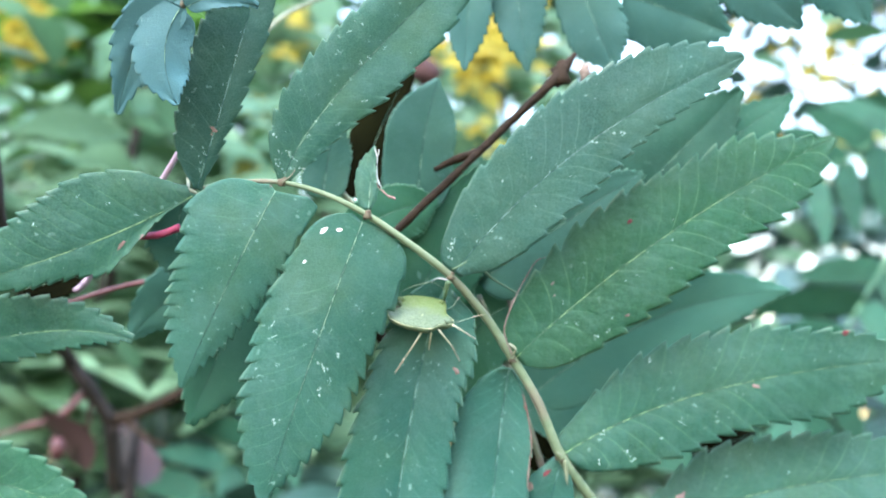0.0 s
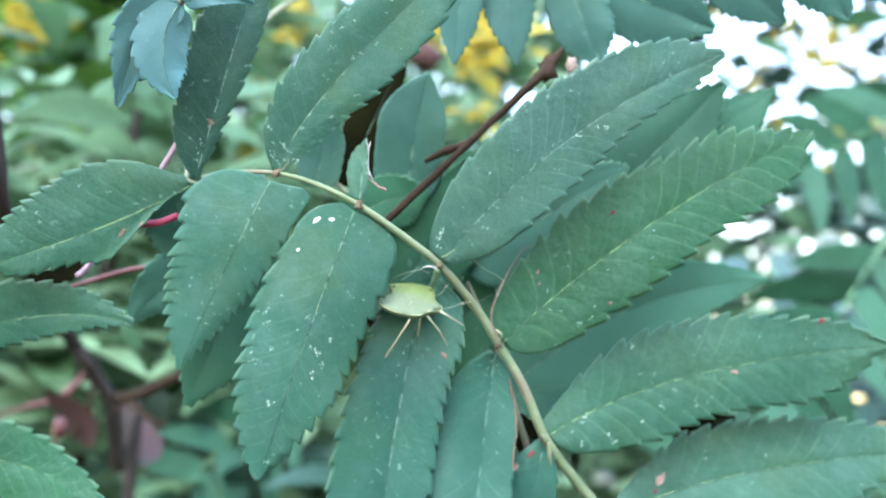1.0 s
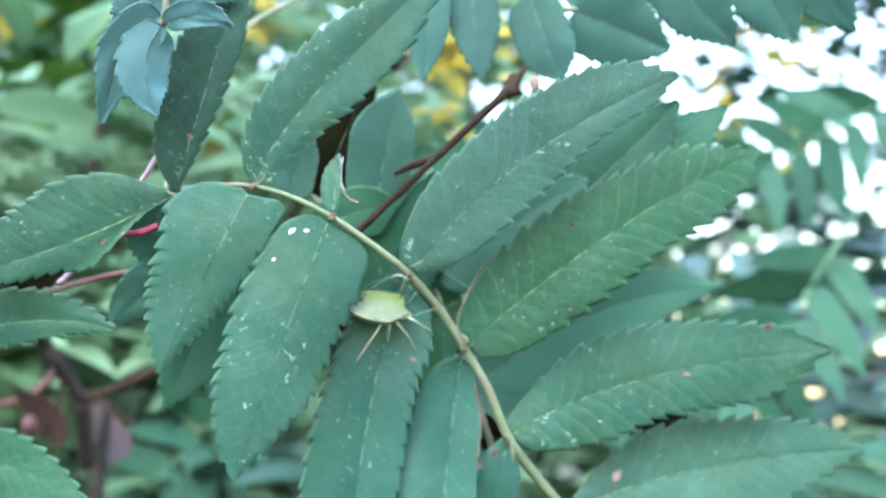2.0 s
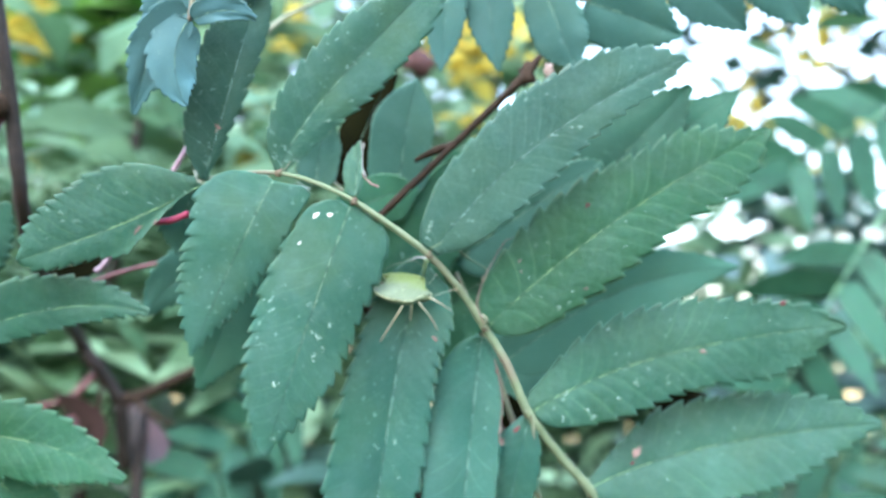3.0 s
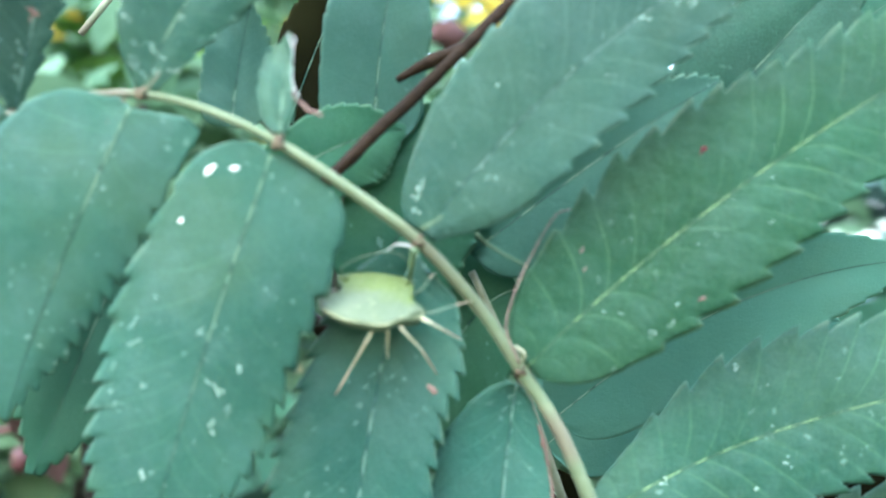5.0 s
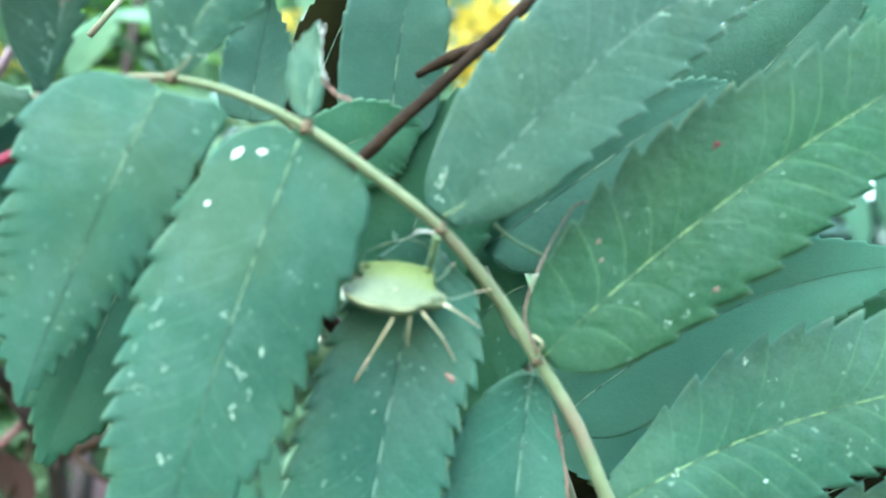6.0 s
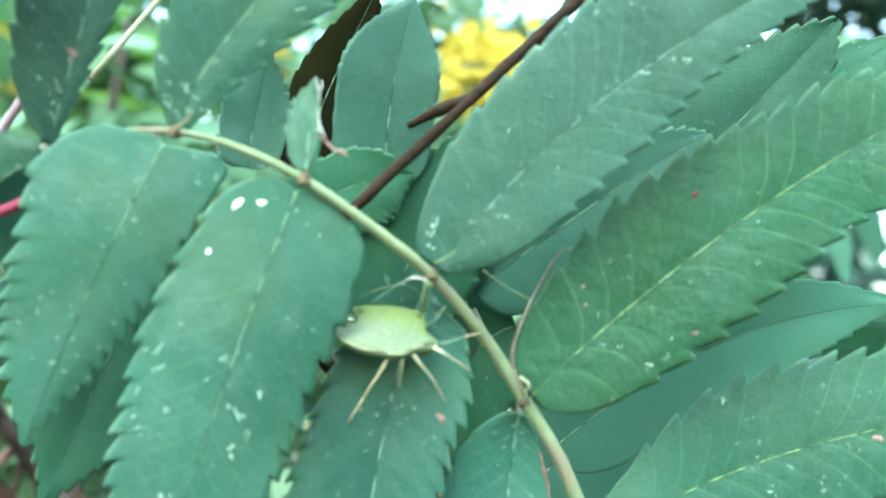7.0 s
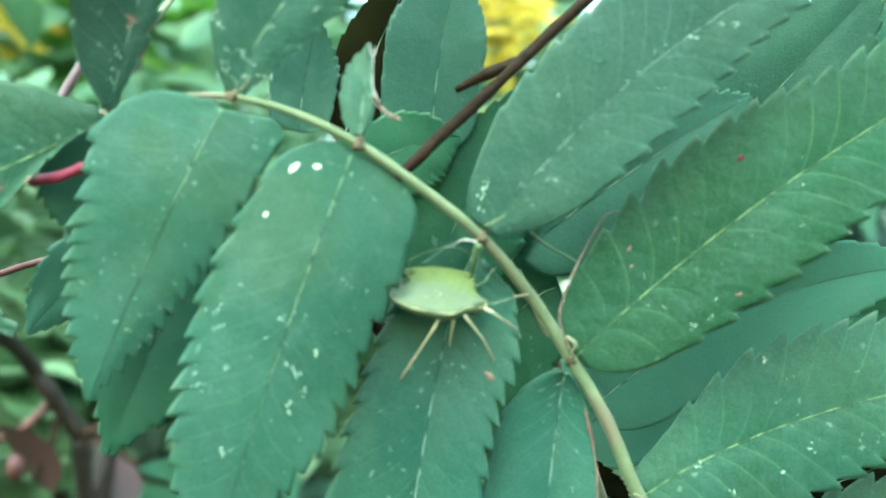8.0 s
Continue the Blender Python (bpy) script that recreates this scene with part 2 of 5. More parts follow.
def thing(name, at, label, category, group="", kind=""):
    """An Empty at the thing's base, in metres."""
    ob = new(name)
    ob.empty_display_size = 0.01
    ob.location = at
    ob.matrix_world = Matrix.Translation(at)
    return tagged(ob, label, category, group, kind)


def spline(points, steps):
    """A smooth line through points."""
    pts = [Vector(p) for p in points]
    pts = [2 * pts[0] - pts[1]] + pts + [2 * pts[-1] - pts[-2]]
    out = []
    for a, b, c, d in zip(pts, pts[1:], pts[2:], pts[3:]):
        for i in range(steps):
            t = i / steps
            out.append(0.5 * (2 * b + (c - a) * t + (2 * a - 5 * b + 4 * c - d) * t * t + (3 * b - a - 3 * c + d) * t**3))
    return out + [pts[-2]]


def tube(points, radii, sides=10, steps=6, wobble=0.0, bm=None, seed=0):
    """A round stem along points (metres) with a radius at each."""
    bm = bm or bmesh.new()
    line = spline(points, steps)
    radii = [r for a, b in zip(radii, radii[1:]) for r in [a + (b - a) * i / steps for i in range(steps)]] + [radii[-1]]
    side = Vector((0.3, 0.2, 1)).normalized()
    rings = []
    for i, (p, r) in enumerate(zip(line, radii)):
        t = (line[min(i + 1, len(line) - 1)] - line[max(i - 1, 0)]).normalized()
        u = t.cross(side)
        u = (u if u.length > 0.05 else t.cross(Vector((1, 0, 0)))).normalized()
        w = t.cross(u)
        ring = []
        for k in range(sides):
            a = 2 * math.pi * k / sides
            rr = r * (1 + wobble * noise.noise(Vector((i * 0.7 + seed, math.cos(a) * 1.5, math.sin(a) * 1.5))))
            ring.append(bm.verts.new(p + (u * math.cos(a) + w * math.sin(a)) * rr))
        rings.append(ring)
    for a, b in zip(rings, rings[1:]):
        for k in range(sides):
            bm.faces.new((a[k], a[(k + 1) % sides], b[(k + 1) % sides], b[k]))
    bm.faces.new(rings[0][::-1])
    bm.faces.new(rings[-1])
    return bm


def lump(at, size, seed=0, rough=0.25, detail=2, bm=None):
    """An uneven rounded lump; at in metres, size in metres along x, y, z."""
    bm = bm or bmesh.new()
    made = bmesh.ops.create_icosphere(bm, subdivisions=detail, radius=1.0)["verts"]
    for v in made:
        k = 1 + rough * noise.noise(v.co * 1.7 + Vector((seed, 0, 0)))
        v.co = Vector(at) + Vector([c * s * k for c, s in zip(v.co, size)])
    return bm


STATIONS = (0.0, 0.03, 0.08, 0.16, 0.28, 0.42, 0.58, 0.73, 0.86, 0.95, 1.0)


def along_stations(widths, s):
    """A smooth half width at s between the stations."""
    w = (*widths, 0.0)
    k = max(i for i, q in enumerate(STATIONS[:-1]) if q <= s)
    lo, hi = max(k - 1, 0), min(k + 2, len(w) - 1)
    a, b = STATIONS[k], STATIONS[k + 1]
    h, t = b - a, (s - a) / (b - a)
    m0 = (w[k + 1] - w[lo]) / (b - STATIONS[lo]) * h
    m1 = (w[hi] - w[k]) / (STATIONS[hi] - a) * h
    return max(0.0, (2 * t**3 - 3 * t * t + 1) * w[k] + (t**3 - 2 * t * t + t) * m0 + (3 * t * t - 2 * t**3) * w[k + 1] + (t**3 - t * t) * m1)


class Blade:
    """The shape of a leaflet: a bent midrib (mm) with two unlike halves, folded along it, with forward teeth.
    left, right: the greatest half width, or the half widths at the STATIONS, in mm."""

    def __init__(self, base, mid, tip, left, right, teeth=15, tilt=0.0, fold=9.0, curl=0.12, tooth=0.75, peak=0.34, blunt=1.75, slant=0.8, plain=0.09, base_part=0.13, base_right=None, seed=0, facing=None, back=0.12, pucker=0.0):
        b, m, t = mm(base), mm(mid), mm(tip)
        self.b, self.c, self.t = b, 2 * m - (b + t) / 2, t
        eye = Vector(facing) if facing else Vector((0.004, -0.012, 1.351))
        self.n = (eye - m).normalized()
        self.profile = {-1: left, 1: right} if isinstance(left, tuple) else None
        if self.profile:
            self.left, self.right = max(left) / 1000, max(right) / 1000
        else:
            self.left, self.right = left * 0.00106, right * 0.00106
        self.teeth, self.tooth, self.back, self.pucker = teeth, tooth / 1000, back, pucker / 1000
        self.tilt, self.fold, self.curl = radians(tilt), radians(fold), curl
        self.peak, self.blunt, self.slant, self.plain, self.base_part, self.base_right, self.seed = peak, blunt, slant, plain, base_part, base_right or base_part, seed
        self.long = (t - b).length

    def half(self, s, v):
        """The half width at s on the side of v, in metres."""
        s = min(max(s, 0.0), 1.0)
        if self.profile:
            return along_stations(self.profile[1 if v > 0 else -1], s) / 1000
        rise = math.sqrt(1 - (1 - min(s / (self.base_right if v > 0 else self.base_part), 1.0)) ** 2)
        fall = 1 - (max(s - self.peak, 0.0) / (1 - self.peak)) ** self.blunt
        return (self.right if v > 0 else self.left) * rise * fall * (0.94 + 0.06 * math.sin(math.pi * min(s / 0.8, 1.0)))

    def place(self, s, v, bite=0.0, lift=0.0):
        """A point at s along the midrib and v across (-1 left, 1 right), in metres."""
        m = self.b * (1 - s) ** 2 + self.c * 2 * s * (1 - s) + self.t * s * s
        t = ((self.c - self.b) * (1 - s) + (self.t - self.c) * s).normalized()
        side = t.cross(self.n).normalized()
        up = side.cross(t)
        side, up = side * math.cos(self.tilt) + up * math.sin(self.tilt), up * math.cos(self.tilt) - side * math.sin(self.tilt)
        w = self.half(s, v)
        a = abs(v)
        d = a * w + bite * a**14
        out = side * math.copysign(1, v) * math.cos(self.fold) + up * math.sin(self.fold)
        wave = noise.noise(Vector((s * 3.1 + self.seed, v * 1.3, self.seed * 0.37)))
        swell = abs(math.sin(math.pi * (s * self.teeth + 0.55 * (1 - a) ** 5))) * min(1.0, a / 0.15) * max(0.0, 1 - a / 0.65)
        high = -self.curl * a * a * w + 0.0006 * wave * a + self.pucker * swell + lift
        forward = self.slant * d * (min(1.0, max(0.0, s - 0.03) / 0.35) * (1 - s * 0.3) - self.back * max(0.0, 1 - s / 0.2)) + bite * a**14 * 0.2
        return m + out * d + t * forward + up * high

    def normal(self, s, v):
        e = 0.02
        a = self.place(s + e, v) - self.place(s - e, v)
        b = self.place(s, v + e) - self.place(s, v - e)
        return -a.cross(b).normalized() if a.cross(b).dot(self.n) < 0 else a.cross(b).normalized()

    def mesh(self, rows=(0.0, 0.05, 0.2, 0.4, 0.6, 0.8, 0.93, 1.0)):
        rng = random.Random(self.seed * 7 + 3)
        bm = bmesh.new()
        uv = bm.loops.layers.uv.new("UVMap")
        vs = [-r for r in rows[:0:-1]] + list(rows)
        cols, bites = [], []
        size = [1.0, 1.0]
        for k in range(self.teeth):
            size = [rng.uniform(0.6, 1.25), rng.uniform(0.6, 1.25)]
            for ph, ext in ((0.0, 0.0), (0.2, 0.38), (0.45, 0.72), (0.7, 1.0), (0.84, 1.02), (0.93, 0.42)):
                s = (k + ph) / self.teeth
                grow = min(1.0, max(0.0, (s - self.plain) / 0.12)) * (1.35 - 0.55 * s)
                cols.append(s)
                bites.append([self.tooth * (ext - (0.5 if self.profile else 0.0)) * grow * z for z in size])
        cols.append(1.0)
        bites.append([0, 0])
        grid = [[bm.verts.new(self.place(s, v, b[0] if v < 0 else b[1])) for v in vs] for s, b in zip(cols, bites)]
        for i in range(len(cols) - 1):
            for j in range(len(vs) - 1):
                f = bm.faces.new((grid[i][j], grid[i + 1][j], grid[i + 1][j + 1], grid[i][j + 1]))
                for loop, (a, c) in zip(f.loops, ((i, j), (i + 1, j), (i + 1, j + 1), (i, j + 1))):
                    loop[uv].uv = (cols[a] * self.teeth, vs[c] / 2 + 0.5)
        bm.normal_update()
        if sum((f.normal.dot(self.n) for f in bm.faces), 0.0) < 0:
            bmesh.ops.reverse_faces(bm, faces=bm.faces)
        return bm


def leaflet(leaf, blade, mat=None, label="", rib=0.32, stalk=None, spots=(), thick=0.00018):
    """One leaflet with its raised midrib, its scars and flecks painted for sheen. spots: (s, v, size in mm, material).
    """
    ob = part("leaflet", blade.mesh(), mat or LEAF, leaf, label)
    if thick:
        solid = ob.modifiers.new("thickness", "SOLIDIFY")
        solid.thickness, solid.offset = thick, -1
    line = [blade.place(s, 0.0, 0, 0.00003) for s in (0.0, 0.12, 0.3, 0.5, 0.7, 0.88, 0.98)]
    if stalk:
        line.insert(0, mm(stalk))
    k = len(line) - 1
    bm = tube(line, [rib / 1000 * (0.25 - 0.17 * i / k) for i in range(k + 1)], 6, 4)
    uv = bm.loops.layers.uv.new("UVMap")
    bm.verts.index_update()
    for face in bm.faces:
        for loop in face.loops:
            loop[uv].uv = (loop.vert.index / len(bm.verts), 0.5)
    part("midrib", bm, {LEAF_VEINED: MIDRIB_YELLOW, LEAF_DEEP: MIDRIB_YELLOW, LEAF_TEAL: MIDRIB_PALE, LEAF_SHEEN: MIDRIB_PALE}.get(mat, MIDRIB_FAINT), ob)
    for i, (s, v, size, kind) in enumerate(spots):
        part("scar_or_sheen", scar_or_sheen(blade, s, v, size / 1000, i + blade.seed, 6 if kind is PALE_SPOT else 1), kind, ob)
    return ob


def scar_or_sheen(blade, s, v, size, seed, flecks=1):
    """Thin crusts of uneven outline on a leaflet, one or a cluster; a few stand for sheen."""
    rng = random.Random(seed * 31 + 5)
    bm = bmesh.new()
    for _ in range(flecks):
        r0 = size if flecks == 1 else size * rng.uniform(0.22, 0.5)
        off = (0, 0) if flecks == 1 else (rng.gauss(0, 0.6) * size, rng.gauss(0, 0.6) * size)
        wide = max(0.001, blade.half(s, v))
        ds, dv = r0 / blade.long, r0 / wide
        sc, vc = s + off[0] / blade.long, v + off[1] / wide
        k = 11 if flecks == 1 else 7
        turn, thin = rng.uniform(0, 6.28), rng.uniform(0.5, 1.0)
        ring, top = [], []
        for i in range(k):
            a = 2 * math.pi * i / k
            r = rng.uniform(0.55, 1.2)
            x, y = math.cos(a + turn) * r, math.sin(a + turn) * r * thin
            ring.append(bm.verts.new(blade.place(sc + x * ds, vc + y * dv, 0, 0.00001)))
            top.append(bm.verts.new(blade.place(sc + x * ds * 0.7, vc + y * dv * 0.7, 0, 0.00005)))
        for i in range(k):
            bm.faces.new((ring[i], ring[(i + 1) % k], top[(i + 1) % k], top[i]))
        bm.faces.new(top)
    return bm


def specks(blade, seed, count, s_lo, s_hi, v_lo, v_hi, size, mat=None):
    """Scars strewn over a stretch of a leaflet."""
    rng = random.Random(seed)
    return [(rng.uniform(s_lo, s_hi), rng.uniform(v_lo, v_hi), size * rng.uniform(0.4, 1.3), mat or PALE_SPOT) for _ in range(count)]


# ---- ground and distance ----
def ground():
    bm = bmesh.new()
    n = 60
    xs = [math.copysign(abs(i / n) ** 3 * 400, i) for i in range(-n, n + 1)]
    grid = [[bm.verts.new((x, y, 0.12 * noise.noise(Vector((x * 0.4, y * 0.4, 0))) * min(1, 0.2 + abs(y) * 0.1))) for x in xs] for y in xs]
    for a, b in zip(grid, grid[1:]):
        for j in range(len(xs) - 1):
            bm.faces.new((a[j], a[j + 1], b[j + 1], b[j]))
    me = bpy.data.meshes.new("ground")
    bm.to_mesh(me)
    bm.free()
    me.materials.append(SOIL)
    me.shade_smooth()
    tagged(new("ground", me), "dark garden soil with moss and grass", "ground", kind="structure")


ground()


# ---- the rowan's big leaf in front ----
def front_leaf():
    leaf = thing("rowan_leaf", mm((39.7, 175.4, 1323.1)), "green serrated compound rowan leaf with scars and specks", "leaf", "rowan leaves")
    nodes = [(-39.1, 144.9, 1390.0), (-31.3, 142.2, 1390.6), (-24.0, 140.9, 1390.1), (-17.5, 140.6, 1388.2), (-11.3, 141.3, 1385.2), (-4.9, 144.1, 1381.3), (1.2, 148.0, 1377.1), (6.6, 152.3, 1371.6),
             (11.2, 155.5, 1365.0), (15.2, 157.9, 1358.5), (19.1, 161.0, 1350.0), (24.9, 165.7, 1342.6), (31.2, 169.7, 1335.7), (39.7, 175.4, 1323.1)]
    part("rachis", tube([mm(p) for p in nodes], [0.000261, 0.000313, 0.000365, 0.000418, 0.000487, 0.000548, 0.000609, 0.00067, 0.000722, 0.000766, 0.000818, 0.00087, 0.000913, 0.001044], 12, 6, 0.12), RACHIS, leaf, "straw-green ridged stalk")
    for i, k in enumerate((2, 4, 6, 8, 10, 12)):
        p = mm(nodes[k])
        part("node", lump(p + Vector((0, -0.0002, 0)), (0.0007 + 0.00005 * i, 0.0006, 0.00066 + 0.00005 * i), i * 3.1, 0.9), NODE, leaf, "brownish swollen joint")

    # lower row
    a = Blade((-24.9, 140.1, 1388.6), (-32.2, 144.5, 1375.6), (-40.7, 152.5, 1360.4), (4.6, 6.5, 6.5, 6.2, 6.2, 5.4, 4.3, 3.1, 1.5, 0.5), (1.4, 2.6, 7.1, 10.5, 9.3, 8.3, 7.3, 5.4, 3.1, 1.1), 15, seed=1, tooth=0.9, fold=0, tilt=-8, back=0.4)
    leaflet(leaf, a, spots=[(0.146, 0.06, 0.26, PALE_SPOT), (0.150, -0.07, 0.18, PALE_SPOT), (0.229, 0.02, 0.21, PALE_SPOT), (0.254, -0.16, 0.26, PALE_SPOT), (0.271, -0.03, 0.12, PALE_SPOT), (0.312, 0.10, 0.12, PALE_SPOT), (0.079, 0.18, 0.18, DRY_PINK), (0.000, 0.65, 0.26, DRY_PINK), (0.204, 0.18, 0.12, PALE_SPOT), (0.408, 0.11, 0.15, PALE_SPOT), (0.442, 0.04, 0.12, PALE_SPOT), (0.487, 0.13, 0.12, PALE_SPOT), (0.575, 0.52, 0.22, PALE_SPOT), (0.600, 0.08, 0.15, PALE_SPOT), (0.371, 0.08, 0.12, PALE_SPOT), (0.312, -0.06, 0.12, PALE_SPOT), (0.237, 0.20, 0.12, PALE_SPOT)] + specks(a, 97, 9, 0.08, 0.85, -0.8, 0.8, 0.14))
    b = Blade((-12.0, 141.7, 1384.3), (-19.7, 147.2, 1364.7), (-27.5, 154.5, 1343.1), (1.3, 4.0, 8.1, 8.9, 8.3, 8.1, 7.2, 5.0, 2.8, 0.9), (1.7, 3.9, 6.6, 8.0, 9.4, 9.0, 8.3, 6.7, 4.2, 2.0), 15, seed=2, tooth=0.95, fold=0, back=0.4)
    leaflet(leaf, b, spots=[(0.087, 0.71, 0.49, WHITE), (0.067, 0.45, 0.40, WHITE), (0.171, 0.73, 0.23, WHITE), (0.346, 0.77, 0.41, PALE_SPOT), (0.379, 0.70, 0.27, PALE_SPOT), (0.404, 0.11, 0.32, PALE_SPOT), (0.496, 0.51, 0.33, PALE_SPOT), (0.342, 0.90, 0.21, PALE_SPOT), (0.412, -0.44, 0.59, PALE_SPOT), (0.496, -0.29, 0.56, PALE_SPOT), (0.500, -0.49, 0.41, PALE_SPOT), (0.567, -0.40, 0.48, PALE_SPOT), (0.529, 0.77, 0.39, PALE_SPOT), (0.717, 0.29, 0.43, PALE_SPOT), (0.383, 0.76, 0.24, PALE_SPOT), (0.304, 0.63, 0.18, PALE_SPOT), (0.496, -0.12, 0.29, PALE_SPOT), (0.046, -0.11, 0.17, PALE_SPOT), (0.087, -0.45, 0.14, PALE_SPOT), (0.071, -0.28, 0.14, PALE_SPOT), (0.046, 0.33, 0.14, PALE_SPOT), (0.446, 0.20, 0.15, PALE_SPOT), (0.492, 0.85, 0.27, PALE_SPOT)] + specks(b, 98, 9, 0.08, 0.85, -0.8, 0.8, 0.14))
    d = Blade((1.0, 152.0, 1376.5), (-3.7, 155.5, 1363.0), (-9.9, 164.0, 1325.2), (2.1, 2.5, 5.9, 7.1, 8.7, 7.6, 7.4, 7.7, 6.6, 2.4), (1.0, 1.7, 2.8, 4.5, 6.6, 8.2, 9.6, 10.1, 10.0, 3.6), 17, seed=3, tooth=0.95, pucker=0.1, fold=20, tilt=4)
    # the pale flecks from 0.454 to 0.542 imitate a streak of sheen by colour
    leaflet(leaf, d, LEAF_SHEEN, rib=0.55, spots=[(0.375, -0.74, 0.68, DRY_PINK), (0.421, -0.36, 0.22, PALE_SPOT), (0.442, -0.19, 0.19, PALE_SPOT), (0.454, 0.10, 0.25, PALE_SPOT), (0.475, 0.14, 0.25, PALE_SPOT), (0.508, 0.16, 0.25, PALE_SPOT), (0.542, 0.17, 0.25, PALE_SPOT), (0.442, 0.37, 0.25, PALE_SPOT), (0.350, -0.42, 0.15, PALE_SPOT), (0.529, -0.03, 0.16, PALE_SPOT)] + specks(d, 100, 9, 0.08, 0.85, -0.8, 0.8, 0.14))
    e = Blade((10.7, 156.5, 1363.7), (9.3, 160.5, 1354.3), (6.4, 165.0, 1327.4), (1.0, 1.0, 1.1, 2.2, 3.9, 5.5, 5.6, 6.0, 5.1, 2.1), (1.3, 1.6, 2.9, 5.0, 7.6, 8.0, 8.5, 8.8, 7.1, 3.8), 12, seed=4, tooth=0.5, fold=22)
    ob = leaflet(leaf, e, LEAF_SHEEN, rib=0.5, spots=[(0.154, 0.09, 0.32, PALE_SPOT), (0.225, 0.13, 0.29, PALE_SPOT), (0.183, -0.20, 0.26, PALE_SPOT), (0.171, 0.45, 0.26, PALE_SPOT), (0.267, 0.14, 0.26, PALE_SPOT), (0.217, -0.39, 0.19, PALE_SPOT), (0.296, -0.97, 0.77, DRY_PINK), (0.400, -0.51, 0.19, PALE_SPOT), (0.404, -0.09, 0.16, PALE_SPOT)] + specks(e, 101, 9, 0.08, 0.85, -0.8, 0.8, 0.14))
    part("dry_margin", tube([e.place(s, -1.0, 0, 0.0001) for s in (0.22, 0.28, 0.35, 0.42, 0.5, 0.56, 0.62)], [0.00008, 0.0002, 0.0001, 0.00012, 0.00008, 0.00014, 0.00006], 6, 4, 0.9), DRY_PINK, ob, "pinkish dry curled margin")
    f = Blade((19.3, 161.5, 1349.9), (16.4, 165.0, 1338.3), (14.4, 170.0, 1326.8), (1.0, 1.4, 2.0, 3.2, 4.1, 4.3, 3.4, 2.2, 1.1, 0.4), (1.0, 1.5, 2.5, 4.5, 5.4, 5.1, 4.5, 2.9, 1.5, 0.5), 9, seed=5, tooth=0.4, fold=9)
    leaflet(leaf, f, LEAF_SHEEN, spots=[(0.12, 0.5, 0.7, RED_SPOT), (0.2, 0.8, 0.8, DRY)])
    part("petiolule", tube([mm(p) for p in ((0.9, 147.5, 1376.3), (0.5, 148.5, 1375.2), (0.2, 150.0, 1373.8))], [0.00045, 0.00035, 0.00025], 8, 4, 0.3), GREEN_THREAD, leaf)
    part("stub", tube([mm(p) for p in ((19.6, 160.6, 1349.4), (19.8, 160.9, 1347.0), (20.0, 161.5, 1345.5))], [0.0004, 0.0003, 0.0001], 6), PALE_STEM, leaf)

    # upper row
    g = Blade((1.8, 147.4, 1377.6), (21.1, 141.6, 1395.8), (46.7, 141.5, 1410.6), (2.1, 3.8, 5.3, 7.2, 8.0, 8.6, 8.0, 7.0, 4.7, 1.9), (1.1, 2.2, 4.5, 6.2, 6.5, 6.1, 4.6, 3.6, 2.9, 1.3), 18, seed=6, tooth=0.7, pucker=0.03, tilt=-3, fold=6)
    leaflet(leaf, g, LEAF_TEAL, rib=0.23, spots=[(0.529, 0.10, 0.40, PALE_SPOT), (0.583, 0.22, 0.25, PALE_SPOT), (0.592, 0.37, 0.40, PALE_SPOT), (0.454, -0.09, 0.21, PALE_SPOT), (0.246, -0.50, 0.24, PALE_SPOT), (0.388, -0.02, 0.21, PALE_SPOT), (0.333, -0.44, 0.15, PALE_SPOT), (0.054, -0.66, 0.41, PALE_SPOT), (0.033, -0.62, 0.41, PALE_SPOT), (0.071, -0.65, 0.29, PALE_SPOT), (0.158, 0.04, 0.15, PALE_SPOT), (0.275, 0.36, 0.15, PALE_SPOT), (0.412, -0.02, 0.15, PALE_SPOT), (0.108, -0.06, 0.15, PALE_SPOT), (0.479, -0.08, 0.15, PALE_SPOT)] + specks(g, 103, 9, 0.08, 0.85, -0.8, 0.8, 0.14))
    h = Blade((11.7, 155.0, 1365.4), (34.8, 150.1, 1383.8), (63.6, 151.2, 1400.7), (2.3, 3.9, 6.3, 7.9, 9.3, 9.0, 7.8, 6.9, 3.7, 1.3), (1.6, 4.0, 6.3, 7.8, 8.6, 8.3, 7.2, 7.4, 5.4, 2.2), 18, seed=7, tooth=1.1, pucker=0.1, tilt=-5, fold=6)
    leaflet(leaf, h, LEAF_DEEP, rib=0.3, spots=[(0.396, -0.56, 0.58, RED_SPOT), (0.250, 0.77, 0.38, DRY_PINK), (0.171, 0.31, 0.28, PALE_SPOT), (0.225, 0.64, 0.29, PALE_SPOT), (0.158, 0.16, 0.19, PALE_SPOT), (0.412, 0.55, 0.26, PALE_SPOT), (0.196, 0.79, 0.25, PALE_SPOT), (0.179, -0.59, 0.31, DRY), (0.171, -0.40, 0.25, DRY), (0.171, 0.77, 0.25, PALE_SPOT), (0.183, -0.17, 0.19, PALE_SPOT), (0.358, 0.29, 0.19, PALE_SPOT), (0.500, 0.15, 0.16, PALE_SPOT)] + specks(h, 104, 9, 0.08, 0.85, -0.8, 0.8, 0.14))
    i = Blade((19.7, 161.0, 1350.5), (44.3, 162.0, 1360.6), (79.2, 163.2, 1366.0), (2.3, 3.1, 4.0, 6.2, 8.8, 9.0, 8.3, 6.4, 4.8, 2.0), (1.2, 3.8, 5.8, 7.8, 8.7, 7.7, 7.8, 8.1, 5.4, 1.9), 18, seed=8, tooth=1.05, pucker=0.11, tilt=-9, fold=5)
